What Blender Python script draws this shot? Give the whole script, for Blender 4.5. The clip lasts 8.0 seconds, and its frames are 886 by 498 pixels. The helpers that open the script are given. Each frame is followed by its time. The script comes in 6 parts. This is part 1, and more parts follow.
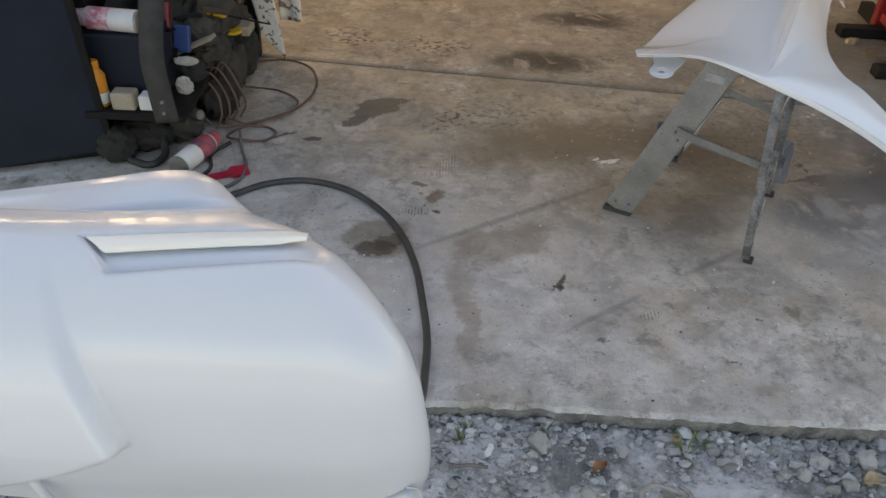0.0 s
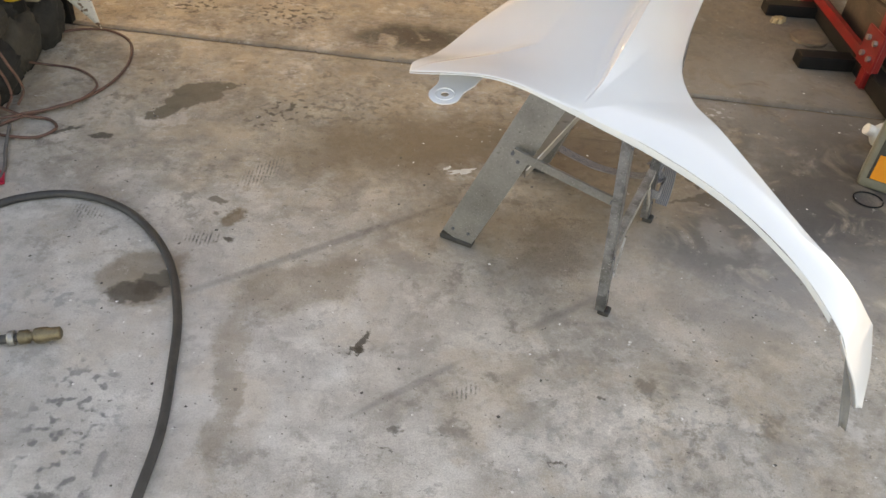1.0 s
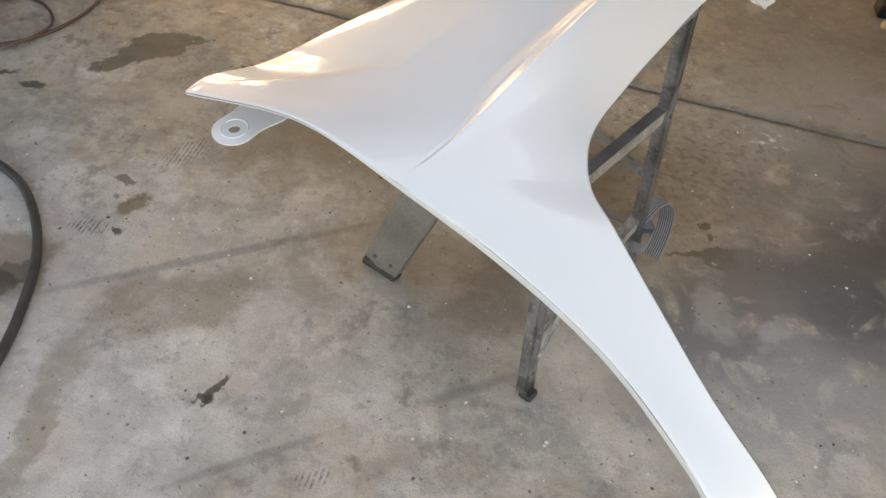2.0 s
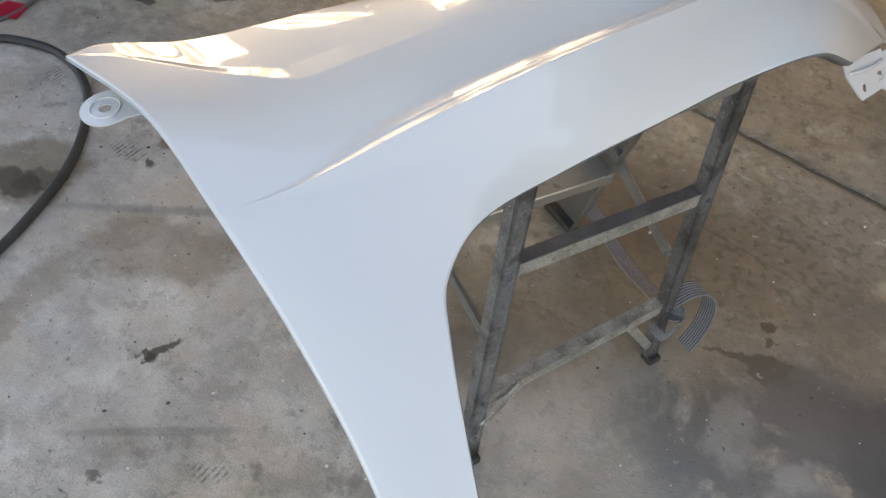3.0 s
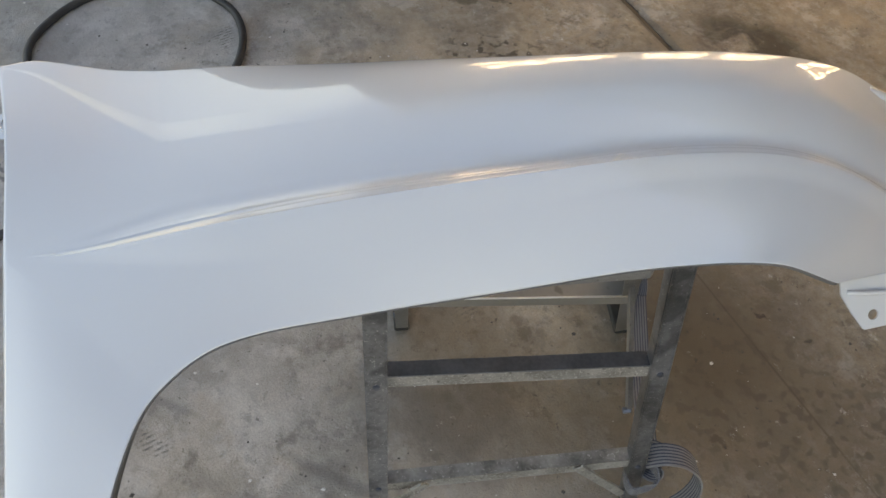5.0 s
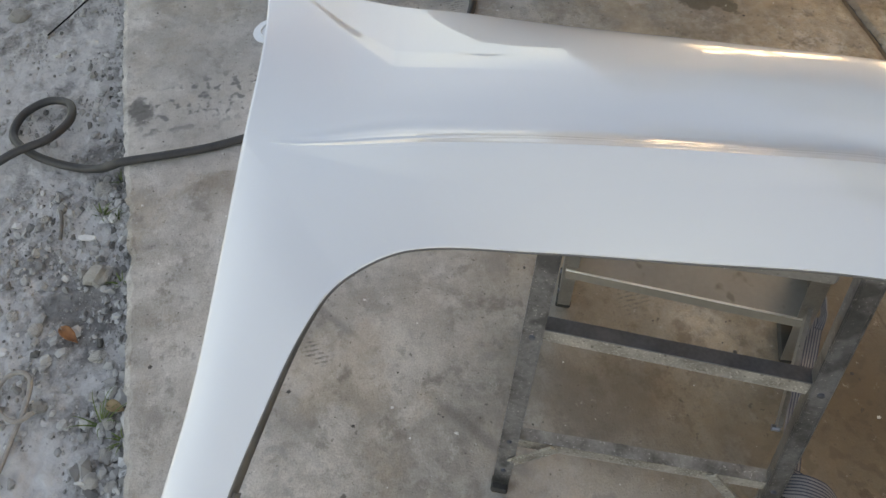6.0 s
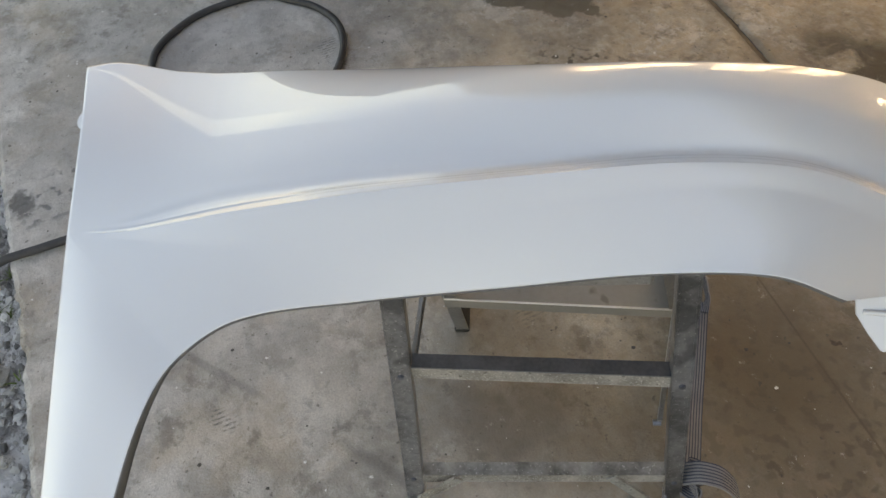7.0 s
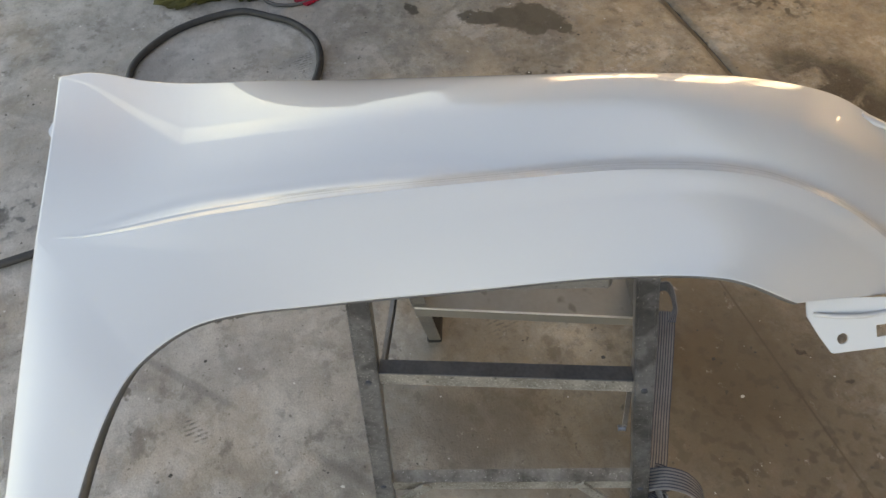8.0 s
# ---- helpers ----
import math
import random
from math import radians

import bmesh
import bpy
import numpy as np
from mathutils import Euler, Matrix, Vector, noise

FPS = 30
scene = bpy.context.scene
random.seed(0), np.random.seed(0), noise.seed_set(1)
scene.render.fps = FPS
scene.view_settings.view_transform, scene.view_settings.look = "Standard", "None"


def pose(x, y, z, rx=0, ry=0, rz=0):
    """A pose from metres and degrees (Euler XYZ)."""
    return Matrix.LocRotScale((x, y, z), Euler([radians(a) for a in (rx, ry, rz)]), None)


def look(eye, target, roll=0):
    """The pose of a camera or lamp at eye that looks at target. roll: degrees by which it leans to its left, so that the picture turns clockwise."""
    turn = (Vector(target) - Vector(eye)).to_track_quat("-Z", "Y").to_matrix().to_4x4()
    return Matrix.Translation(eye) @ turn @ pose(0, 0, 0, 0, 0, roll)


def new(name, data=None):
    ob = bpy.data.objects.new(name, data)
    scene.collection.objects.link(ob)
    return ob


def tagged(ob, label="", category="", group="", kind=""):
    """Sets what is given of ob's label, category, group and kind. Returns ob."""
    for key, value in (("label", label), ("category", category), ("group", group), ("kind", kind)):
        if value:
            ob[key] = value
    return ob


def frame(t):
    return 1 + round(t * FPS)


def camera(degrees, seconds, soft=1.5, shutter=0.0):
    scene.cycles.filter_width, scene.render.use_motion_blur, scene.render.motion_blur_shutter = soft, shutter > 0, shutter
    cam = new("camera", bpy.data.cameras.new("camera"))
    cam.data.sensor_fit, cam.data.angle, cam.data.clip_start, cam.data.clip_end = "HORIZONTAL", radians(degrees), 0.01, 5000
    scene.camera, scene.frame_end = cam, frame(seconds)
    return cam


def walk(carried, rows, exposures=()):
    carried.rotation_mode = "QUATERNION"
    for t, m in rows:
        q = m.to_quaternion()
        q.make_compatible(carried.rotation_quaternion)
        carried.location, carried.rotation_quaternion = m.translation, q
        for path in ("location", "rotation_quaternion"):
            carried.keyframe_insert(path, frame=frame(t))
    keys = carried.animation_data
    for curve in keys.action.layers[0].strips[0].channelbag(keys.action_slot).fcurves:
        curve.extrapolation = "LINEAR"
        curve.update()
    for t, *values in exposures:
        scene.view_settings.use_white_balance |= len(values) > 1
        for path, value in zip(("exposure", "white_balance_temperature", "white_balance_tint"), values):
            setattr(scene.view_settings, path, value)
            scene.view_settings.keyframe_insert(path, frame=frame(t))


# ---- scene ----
cam = camera(58.3, 8.0)
PATH = [
    (0, (0.058, -0.082, 1.303), (0.055, 1.525, 0.113), 2.7),
    (0.5, (0.268, 0.123, 1.272), (0.346, 1.699, 0.044), 3.6),
    (1, (0.461, 0.42, 1.226), (0.54, 1.947, -0.062), 5.5),
    (1.5, (0.602, 0.677, 1.21), (0.647, 2.156, -0.135), 6.5),
    (1.7, (0.692, 0.75, 1.19), (0.665, 2.202, -0.186), 6.6),
    (2.8, (1.047, 1.074, 1.155), (0.524, 2.283, -0.349), 8.4),
    (3, (1.07, 1.132, 1.166), (0.496, 2.302, -0.352), 8.5),
    (3.5, (1.223, 1.343, 1.186), (0.424, 2.346, -0.349), 5.3),
    (3.8, (1.286, 1.425, 1.232), (0.411, 2.357, -0.306), 3.7),
    (4, (1.312, 1.476, 1.245), (0.406, 2.362, -0.302), 2.8),
    (4.2, (1.311, 1.53, 1.236), (0.394, 2.381, -0.324), 2.5),
    (5.3, (1.256, 1.57, 1.236), (0.193, 2.081, -0.379), 0.1),
    (5.5, (1.278, 1.555, 1.24), (0.179, 1.982, -0.375), -0.1),
    (6, (1.325, 1.528, 1.237), (0.152, 1.768, -0.365), -2.9),
    (6.5, (1.339, 1.581, 1.253), (0.144, 1.825, -0.331), -6.3),
    (7, (1.352, 1.657, 1.251), (0.169, 2.009, -0.322), -8.4),
    (7.5, (1.374, 1.691, 1.254), (0.213, 2.142, -0.311), -8.4),
    (8, (1.379, 1.666, 1.254), (0.18, 2.075, -0.294), -6.6),
]

walk(cam, [(t, look(eye, target, roll)) for t, eye, target, roll in PATH], exposures=[(0.0, 1.54, 9350, 16), (0.3, 1.67, 9600, 16), (0.5, 2.02, 10400, 17), (1.0, 2.14, 11200, 17), (1.7, 2.10, 11400, 17), (3.0, 1.80, 9750, 15), (3.5, 1.73, 10050, 15), (4.0, 1.71, 10450, 16), (5.4, 1.53, 9900, 15), (6.0, 1.63, 10400, 15), (7.5, 1.66, 10650, 15), (8.0, 1.66, 10650, 15)])

# ---- world, sun, large lights ----
world = bpy.data.worlds.new("sky")
scene.world = world
world.use_nodes = True
wn = world.node_tree.nodes
sky = wn.new("ShaderNodeTexSky")
sky.sky_type, sky.sun_disc = "NISHITA", False
sky.sun_elevation, sky.sun_rotation = radians(34), radians(11)
world.node_tree.links.new(sky.outputs[0], wn["Background"].inputs[0])
wn["Background"].inputs[1].default_value = 0.15

sun = new("sun", bpy.data.lights.new("sun", "SUN"))
sun.data.energy, sun.data.angle, sun.data.color = 3.0, radians(0.6), (1.0, 0.93, 0.82)
sun.matrix_world = look((1.74, 9.83, 6.0), (0, 1.0, 0))

# ---- materials ----
def material(name, base, rough=0.6, metal=0.0, second=None, scale=6.0, fine=60.0, bump=0.15, coat=0.0, spread=0.5, rand=0.0, spec=0.5, dist=0.002, coat_ior=1.5):
    """Base colour broken up at two scales, with fine relief."""
    m = bpy.data.materials.new(name)
    m.use_nodes = True
    nt = m.node_tree
    n, l = nt.nodes, nt.links
    b = n["Principled BSDF"]
    b.inputs["Roughness"].default_value, b.inputs["Metallic"].default_value = rough, metal
    b.inputs["Coat Weight"].default_value = coat
    b.inputs["Coat Roughness"].default_value, b.inputs["Coat IOR"].default_value = 0.02, coat_ior
    b.inputs["Specular IOR Level"].default_value = spec
    tc = n.new("ShaderNodeTexCoord")
    big, small = n.new("ShaderNodeTexNoise"), n.new("ShaderNodeTexNoise")
    for tex, sc in ((big, scale), (small, fine)):
        tex.inputs["Scale"].default_value, tex.inputs["Detail"].default_value = sc, 6
        l.new(tc.outputs["Object"], tex.inputs["Vector"])
    mixf = n.new("ShaderNodeMath")
    mixf.operation = "MULTIPLY_ADD"
    l.new(small.outputs[0], mixf.inputs[0])
    mixf.inputs[1].default_value = 0.4
    l.new(big.outputs[0], mixf.inputs[2])
    ramp = n.new("ShaderNodeMapRange")
    ramp.inputs["From Min"].default_value, ramp.inputs["From Max"].default_value = 0.7 - spread / 2, 0.7 + spread / 2
    l.new(mixf.outputs[0], ramp.inputs[0])
    mix = n.new("ShaderNodeMix")
    mix.data_type = "RGBA"
    second = second or tuple(c * 0.75 for c in base)
    mix.inputs[6].default_value, mix.inputs[7].default_value = (*second, 1), (*base, 1)
    l.new(ramp.outputs[0], mix.inputs[0])
    colour = mix.outputs[2]
    if rand:
        info, hsv = n.new("ShaderNodeObjectInfo"), n.new("ShaderNodeHueSaturation")
        rr = n.new("ShaderNodeMapRange")
        rr.inputs["To Min"].default_value, rr.inputs["To Max"].default_value = 1 - rand, 1 + rand
        l.new(info.outputs["Random"], rr.inputs[0])
        l.new(rr.outputs[0], hsv.inputs["Value"])
        l.new(colour, hsv.inputs["Color"])
        colour = hsv.outputs[0]
    l.new(colour, b.inputs["Base Color"])
    if bump:
        bp = n.new("ShaderNodeBump")
        bp.inputs["Strength"].default_value, bp.inputs["Distance"].default_value = bump, dist
        l.new(mixf.outputs[0], bp.inputs["Height"])
        l.new(bp.outputs[0], b.inputs["Normal"])
    return m


def concrete_material():
    """Worn garage slab: grey near the yard, browner inside, with oil stains and scuffs that have their own shapes; some
    shade is painted in.
    """
    m = bpy.data.materials.new("worn_concrete")
    m.use_nodes = True
    nt = m.node_tree
    n, l = nt.nodes, nt.links
    b = n["Principled BSDF"]
    tc = n.new("ShaderNodeTexCoord")
    P = tc.outputs["Object"]

    def noise_tex(scale, detail=8, rough=0.6, offset=0.0):
        t = n.new("ShaderNodeTexNoise")
        t.inputs["Scale"].default_value, t.inputs["Detail"].default_value, t.inputs["Roughness"].default_value = scale, detail, rough
        if offset:
            mp = n.new("ShaderNodeMapping")
            mp.inputs["Location"].default_value = (offset, offset * 0.7, 0)
            l.new(P, mp.inputs[0])
            l.new(mp.outputs[0], t.inputs["Vector"])
        else:
            l.new(P, t.inputs["Vector"])
        return t

    def rng(sock, a, c, lo=0.0, hi=1.0):
        r = n.new("ShaderNodeMapRange")
        r.interpolation_type = "SMOOTHSTEP"
        for k, v in zip((1, 2, 3, 4), (a, c, lo, hi)):
            r.inputs[k].default_value = v
        l.new(sock, r.inputs[0])
        return r.outputs[0]

    def mixc(f, a, c, blend="MIX"):
        x = n.new("ShaderNodeMix")
        x.data_type, x.blend_type = "RGBA", blend
        for s, v in ((x.inputs[0], f), (x.inputs[6], a), (x.inputs[7], c)):
            if isinstance(v, (tuple, float)):
                s.default_value = (*v, 1) if isinstance(v, tuple) else v
            else:
                l.new(v, s)
        return x.outputs[2]

    def math2(op, a, c):
        x = n.new("ShaderNodeMath")
        x.operation = op
        for s, v in zip(x.inputs, (a, c)):
            if isinstance(v, float):
                s.default_value = v
            else:
                l.new(v, s)
        return x.outputs[0]

    warp = n.new("ShaderNodeVectorMath")
    warp.operation = "MULTIPLY_ADD"
    wtex = noise_tex(9.0, 5, 0.65)
    cen = n.new("ShaderNodeVectorMath")
    cen.operation = "SUBTRACT"
    l.new(wtex.outputs["Color"], cen.inputs[0])
    cen.inputs[1].default_value = (0.5, 0.5, 0.5)
    l.new(cen.outputs[0], warp.inputs[0])
    warp.inputs[1].default_value = (0.16, 0.16, 0)
    l.new(P, warp.inputs[2])

    fwarp = n.new("ShaderNodeVectorMath")
    fwarp.operation = "MULTIPLY_ADD"
    ftex = noise_tex(34.0, 5, 0.6, 5.0)
    fcen = n.new("ShaderNodeVectorMath")
    fcen.operation = "SUBTRACT"
    l.new(ftex.outputs["Color"], fcen.inputs[0])
    fcen.inputs[1].default_value = (0.5, 0.5, 0.5)
    l.new(fcen.outputs[0], fwarp.inputs[0])
    fwarp.inputs[1].default_value = (0.062, 0.062, 0)
    l.new(P, fwarp.inputs[2])
    drops = rng(noise_tex(42.0, 1.5, 0.5, 23.0).outputs[0], 0.52, 0.64)
    swirl_tex = noise_tex(7.0, 6, 0.6, 31.0)
    swirl_tex.inputs["Distortion"].default_value = 0.9
    swirl = rng(swirl_tex.outputs[0], 0.35, 0.50)
    tread = n.new("ShaderNodeTexWave")
    tread.inputs["Scale"].default_value, tread.inputs["Distortion"].default_value = 34.0, 1.0
    l.new(P, tread.inputs["Vector"])
    treads = math2("MULTIPLY", rng(tread.outputs["Fac"], 0.50, 0.72), rng(noise_tex(90.0, 3, 0.6, 37.0).outputs[0], 0.40, 0.56))
    source = {"wide": warp.outputs[0], "fine": fwarp.outputs[0], "drops": warp.outputs[0], "print": fwarp.outputs[0], "swirl": warp.outputs[0], "line": P}

    def blot(mode, x, y, rx, ry, turn, soft):
        """Mask of an uneven patch round (x, y)."""
        mp = n.new("ShaderNodeMapping")
        mp.vector_type = "TEXTURE"
        mp.inputs["Location"].default_value = (x, y, 0)
        mp.inputs["Rotation"].default_value = (0, 0, radians(turn))
        mp.inputs["Scale"].default_value = (rx, ry, 1)
        l.new(source[mode], mp.inputs[0])
        flat = n.new("ShaderNodeVectorMath")
        flat.operation = "MULTIPLY"
        l.new(mp.outputs[0], flat.inputs[0])
        flat.inputs[1].default_value = (1, 1, 0)
        ln = n.new("ShaderNodeVectorMath")
        ln.operation = "LENGTH"
        l.new(flat.outputs[0], ln.inputs[0])
        out = rng(ln.outputs["Value"], 1 - soft, 1 + soft, 1.0, 0.0)
        if mode in ("drops", "print", "swirl"):
            out = math2("MULTIPLY", out, {"drops": drops, "print": treads, "swirl": swirl}[mode])
        return out

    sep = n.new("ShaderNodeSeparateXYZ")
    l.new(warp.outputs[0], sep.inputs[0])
    # browner inside: part floor colour, part the dimmer light there painted in
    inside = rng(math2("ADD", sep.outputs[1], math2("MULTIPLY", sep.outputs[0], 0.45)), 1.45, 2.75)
    mottle = rng(noise_tex(3.4, 10, 0.66).outputs[0], 0.36, 0.64)
    cloud = rng(noise_tex(1.5, 5, 0.6, 41.0).outputs[0], 0.35, 0.65)
    fine = rng(noise_tex(46.0, 9, 0.75, 3.0).outputs[0], 0.32, 0.68)
    mid = rng(noise_tex(12.0, 9, 0.7, 7.0).outputs[0], 0.40, 0.64)
    grain = rng(noise_tex(260.0, 3, 0.7, 13.0).outputs[0], 0.3, 0.7)
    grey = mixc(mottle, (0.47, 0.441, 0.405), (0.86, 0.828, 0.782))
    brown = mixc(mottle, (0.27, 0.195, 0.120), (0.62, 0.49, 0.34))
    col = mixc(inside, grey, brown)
    col = mixc(math2("MULTIPLY", cloud, 0.30), col, (0.30, 0.255, 0.20))
    col = mixc(math2("MULTIPLY", mid, 0.44), col, (0.21, 0.185, 0.155))
    col = mixc(math2("MULTIPLY", fine, 0.42), col, (0.62, 0.60, 0.56))
    patch = rng(noise_tex(24.0, 8, 0.72, 19.0).outputs[0], 0.54, 0.64)
    col = mixc(math2("MULTIPLY", patch, 0.46), col, (0.15, 0.135, 0.12))
    col = mixc(math2("MULTIPLY", grain, 0.35), col, (0.24, 0.22, 0.195))
    scratch = noise_tex(14.0, 4, 0.6, 27.0)
    scratch.inputs["Distortion"].default_value = 2.5
    lines = rng(math2("ABSOLUTE", math2("SUBTRACT", scratch.outputs[0], 0.5), 0.0), 0.0, 0.012, 1.0, 0.0)
    col = mixc(math2("MULTIPLY", math2("MULTIPLY", lines, patch), 0.5), col, (0.66, 0.64, 0.60))
    tan = rng(noise_tex(4.6, 7, 0.62, 53.0).outputs[0], 0.50, 0.60)
    col = mixc(math2("MULTIPLY", tan, 0.34), col, (0.44, 0.335, 0.225))
    smudge = rng(noise_tex(8.5, 6, 0.66, 61.0).outputs[0], 0.555, 0.615)
    col = mixc(math2("MULTIPLY", smudge, 0.34), col, (0.24, 0.222, 0.205))
    bright = rng(noise_tex(6.0, 7, 0.7, 71.0).outputs[0], 0.56, 0.64)
    col = mixc(math2("MULTIPLY", bright, 0.34), col, (0.80, 0.775, 0.735))
    grime = math2("MULTIPLY", rng(noise_tex(15.0, 9, 0.7, 83.0).outputs[0], 0.52, 0.63), rng(noise_tex(2.6, 4, 0.6, 91.0).outputs[0], 0.42, 0.58))
    col = mixc(math2("MULTIPLY", grime, 0.55), col, (0.115, 0.09, 0.066))
    soil_tex = noise_tex(5.2, 8, 0.64, 97.0)
    soil_tex.inputs["Distortion"].default_value = 0.5
    soil = rng(soil_tex.outputs[0], 0.48, 0.60)
    col = mixc(math2("MULTIPLY", soil, 0.34), col, (0.17, 0.14, 0.11))
    chalk = math2("MULTIPLY", rng(noise_tex(19.0, 9, 0.76, 103.0).outputs[0], 0.53, 0.60), rng(noise_tex(3.1, 4, 0.6, 107.0).outputs[0], 0.46, 0.58))
    col = mixc(math2("MULTIPLY", chalk, 0.38), col, (0.60, 0.575, 0.535))
    for mode, x, y, rx, ry, turn, soft, c, k in BLOTS:
        col = mixc(math2("MULTIPLY", blot(mode, x, y, rx, ry, turn, soft), k), col, c)
    # pale scuffs and dark pits
    pits = rng(noise_tex(75.0, 3, 0.5, 11.0).outputs[0], 0.66, 0.72)
    col = mixc(math2("MULTIPLY", pits, 0.6), col, (0.09, 0.08, 0.07))
    pale = rng(noise_tex(26.0, 7, 0.78, 17.0).outputs[0], 0.60, 0.70)
    col = mixc(math2("MULTIPLY", pale, 0.55), col, (0.64, 0.62, 0.58))
    l.new(col, b.inputs["Base Color"])
    l.new(rng(mottle, 0.0, 1.0, 0.62, 0.85), b.inputs["Roughness"])
    b.inputs["Specular IOR Level"].default_value = 0.3
    bp = n.new("ShaderNodeBump")
    bp.inputs["Strength"].default_value, bp.inputs["Distance"].default_value = 0.5, 0.002
    l.new(math2("ADD", math2("ADD", fine, grain), math2("MULTIPLY", mid, 2.0)), bp.inputs["Height"])
    l.new(bp.outputs[0], b.inputs["Normal"])
    return m


OIL, SOOT, BROWN, GREYED, DAMP = (0.06, 0.047, 0.034), (0.05, 0.05, 0.052), (0.20, 0.145, 0.09), (0.22, 0.225, 0.225), (0.15, 0.125, 0.095)
BLOTS = [
    # mode, x, y, half sizes, turn, softness, colour, strength
    ("wide", 0.05, 1.50, 0.50, 0.30, 25, 0.9, (0.66, 0.64, 0.63), 0.32), ("wide", -0.45, 1.75, 0.35, 0.25, 0, 0.9, (0.62, 0.60, 0.59), 0.25),
    ("wide", 0.45, 2.33, 0.36, 0.14, 8, 0.7, BROWN, 0.80), ("wide", 0.22, 1.72, 0.15, 0.09, 35, 0.22, BROWN, 0.5),
    ("wide", -0.12, 1.72, 0.10, 0.09, 30, 0.18, BROWN, 0.6), ("fine", -0.13, 1.665, 0.060, 0.036, 10, 0.2, OIL, 0.75),
    ("swirl", 1.33, 1.99, 0.24, 0.15, 15, 0.35, SOOT, 0.95), ("swirl", 1.17, 1.96, 0.10, 0.07, 30, 0.5, SOOT, 0.9),
]
BLOTS += [
    ("swirl", 1.45, 2.08, 0.18, 0.14, -20, 0.5, SOOT, 0.75), ("swirl", 1.30, 1.82, 0.20, 0.10, 40, 0.7, SOOT, 0.4),
    # wide blots under the ladder: stained floor darkened further for the shade there
    ("wide", 0.92, 2.30, 0.18, 0.13, 60, 0.8, BROWN, 0.5), ("wide", 0.75, 1.86, 0.17, 0.13, 40, 0.8, SOOT, 0.4),
    ("line", 0.26, 1.862, 0.36, 0.011, 33.7, 0.55, SOOT, 0.36), ("line", 0.47, 1.442, 0.13, 0.008, 36, 0.45, SOOT, 0.28),
    ("line", 0.80, 1.676, 0.10, 0.010, 34, 0.8, SOOT, 0.40), ("wide", 0.12, 1.42, 0.026, 0.20, 6, 0.35, BROWN, 0.42),
    ("wide", 0.58, 1.99, 0.14, 0.09, 20, 0.8, BROWN, 0.5), ("swirl", 1.6, 2.45, 0.45, 0.3, 0, 0.9, SOOT, 0.3),
]
BLOTS += [
    ("fine", -0.20, 2.545, 0.085, 0.042, 22, 0.12, DAMP, 0.92), ("fine", -0.275, 2.40, 0.062, 0.032, 50, 0.12, DAMP, 0.92),
    ("fine", -0.13, 2.575, 0.045, 0.020, 15, 0.15, DAMP, 0.92), ("fine", -0.235, 2.47, 0.055, 0.045, 50, 0.12, DAMP, 0.92),
    ("fine", 0.372, 1.556, 0.009, 0.034, -18, 0.25, OIL, 0.85), ("fine", 0.362, 1.530, 0.014, 0.010, 0, 0.25, OIL, 0.85),
    ("fine", -0.03, 2.007, 0.026, 0.014, 10, 0.25, DAMP, 0.8), ("drops", 0.012, 1.955, 0.05, 0.04, 40, 0.3, DAMP, 0.7),
    ("drops", 0.014, 1.866, 0.035, 0.025, 10, 0.3, OIL, 0.85), ("print", -0.03, 1.86, 0.035, 0.022, 10, 0.4, SOOT, 0.8), ("fine", 0.025, 1.945, 0.035, 0.022, 60, 0.25, BROWN, 0.8),
]
BLOTS += [
    ("drops", -0.14, 1.30, 0.080, 0.16, 5, 0.4, (0.12, 0.12, 0.122), 0.8), ("fine", -0.14, 1.145, 0.045, 0.022, 10, 0.3, (0.09, 0.085, 0.08), 0.8),
    ("wide", -0.25, 1.25, 0.16, 0.16, 0, 0.8, GREYED, 0.22), ("drops", -0.385, 3.166, 0.12, 0.09, 100, 0.4, OIL, 0.8),
    ("drops", -0.02, 3.12, 0.16, 0.10, 0, 0.5, OIL, 0.8), ("swirl", 0.42, 3.00, 0.20, 0.10, 0, 0.5, OIL, 0.85),
    ("swirl", 0.65, 3.50, 0.20, 0.10, 0, 0.5, OIL, 0.85), ("fine", 1.250, 2.150, 0.046, 0.032, 30, 0.15, OIL, 0.95),
    ("fine", 1.187, 2.138, 0.060, 0.010, 14, 0.3, OIL, 0.9), ("fine", 1.223, 2.241, 0.016, 0.014, 60, 0.25, OIL, 0.9), ("fine", 1.235, 2.205, 0.010, 0.008, 60, 0.3, OIL, 0.85), ("fine", 1.278, 2.136, 0.020, 0.030, 20, 0.25, OIL, 0.85),
]
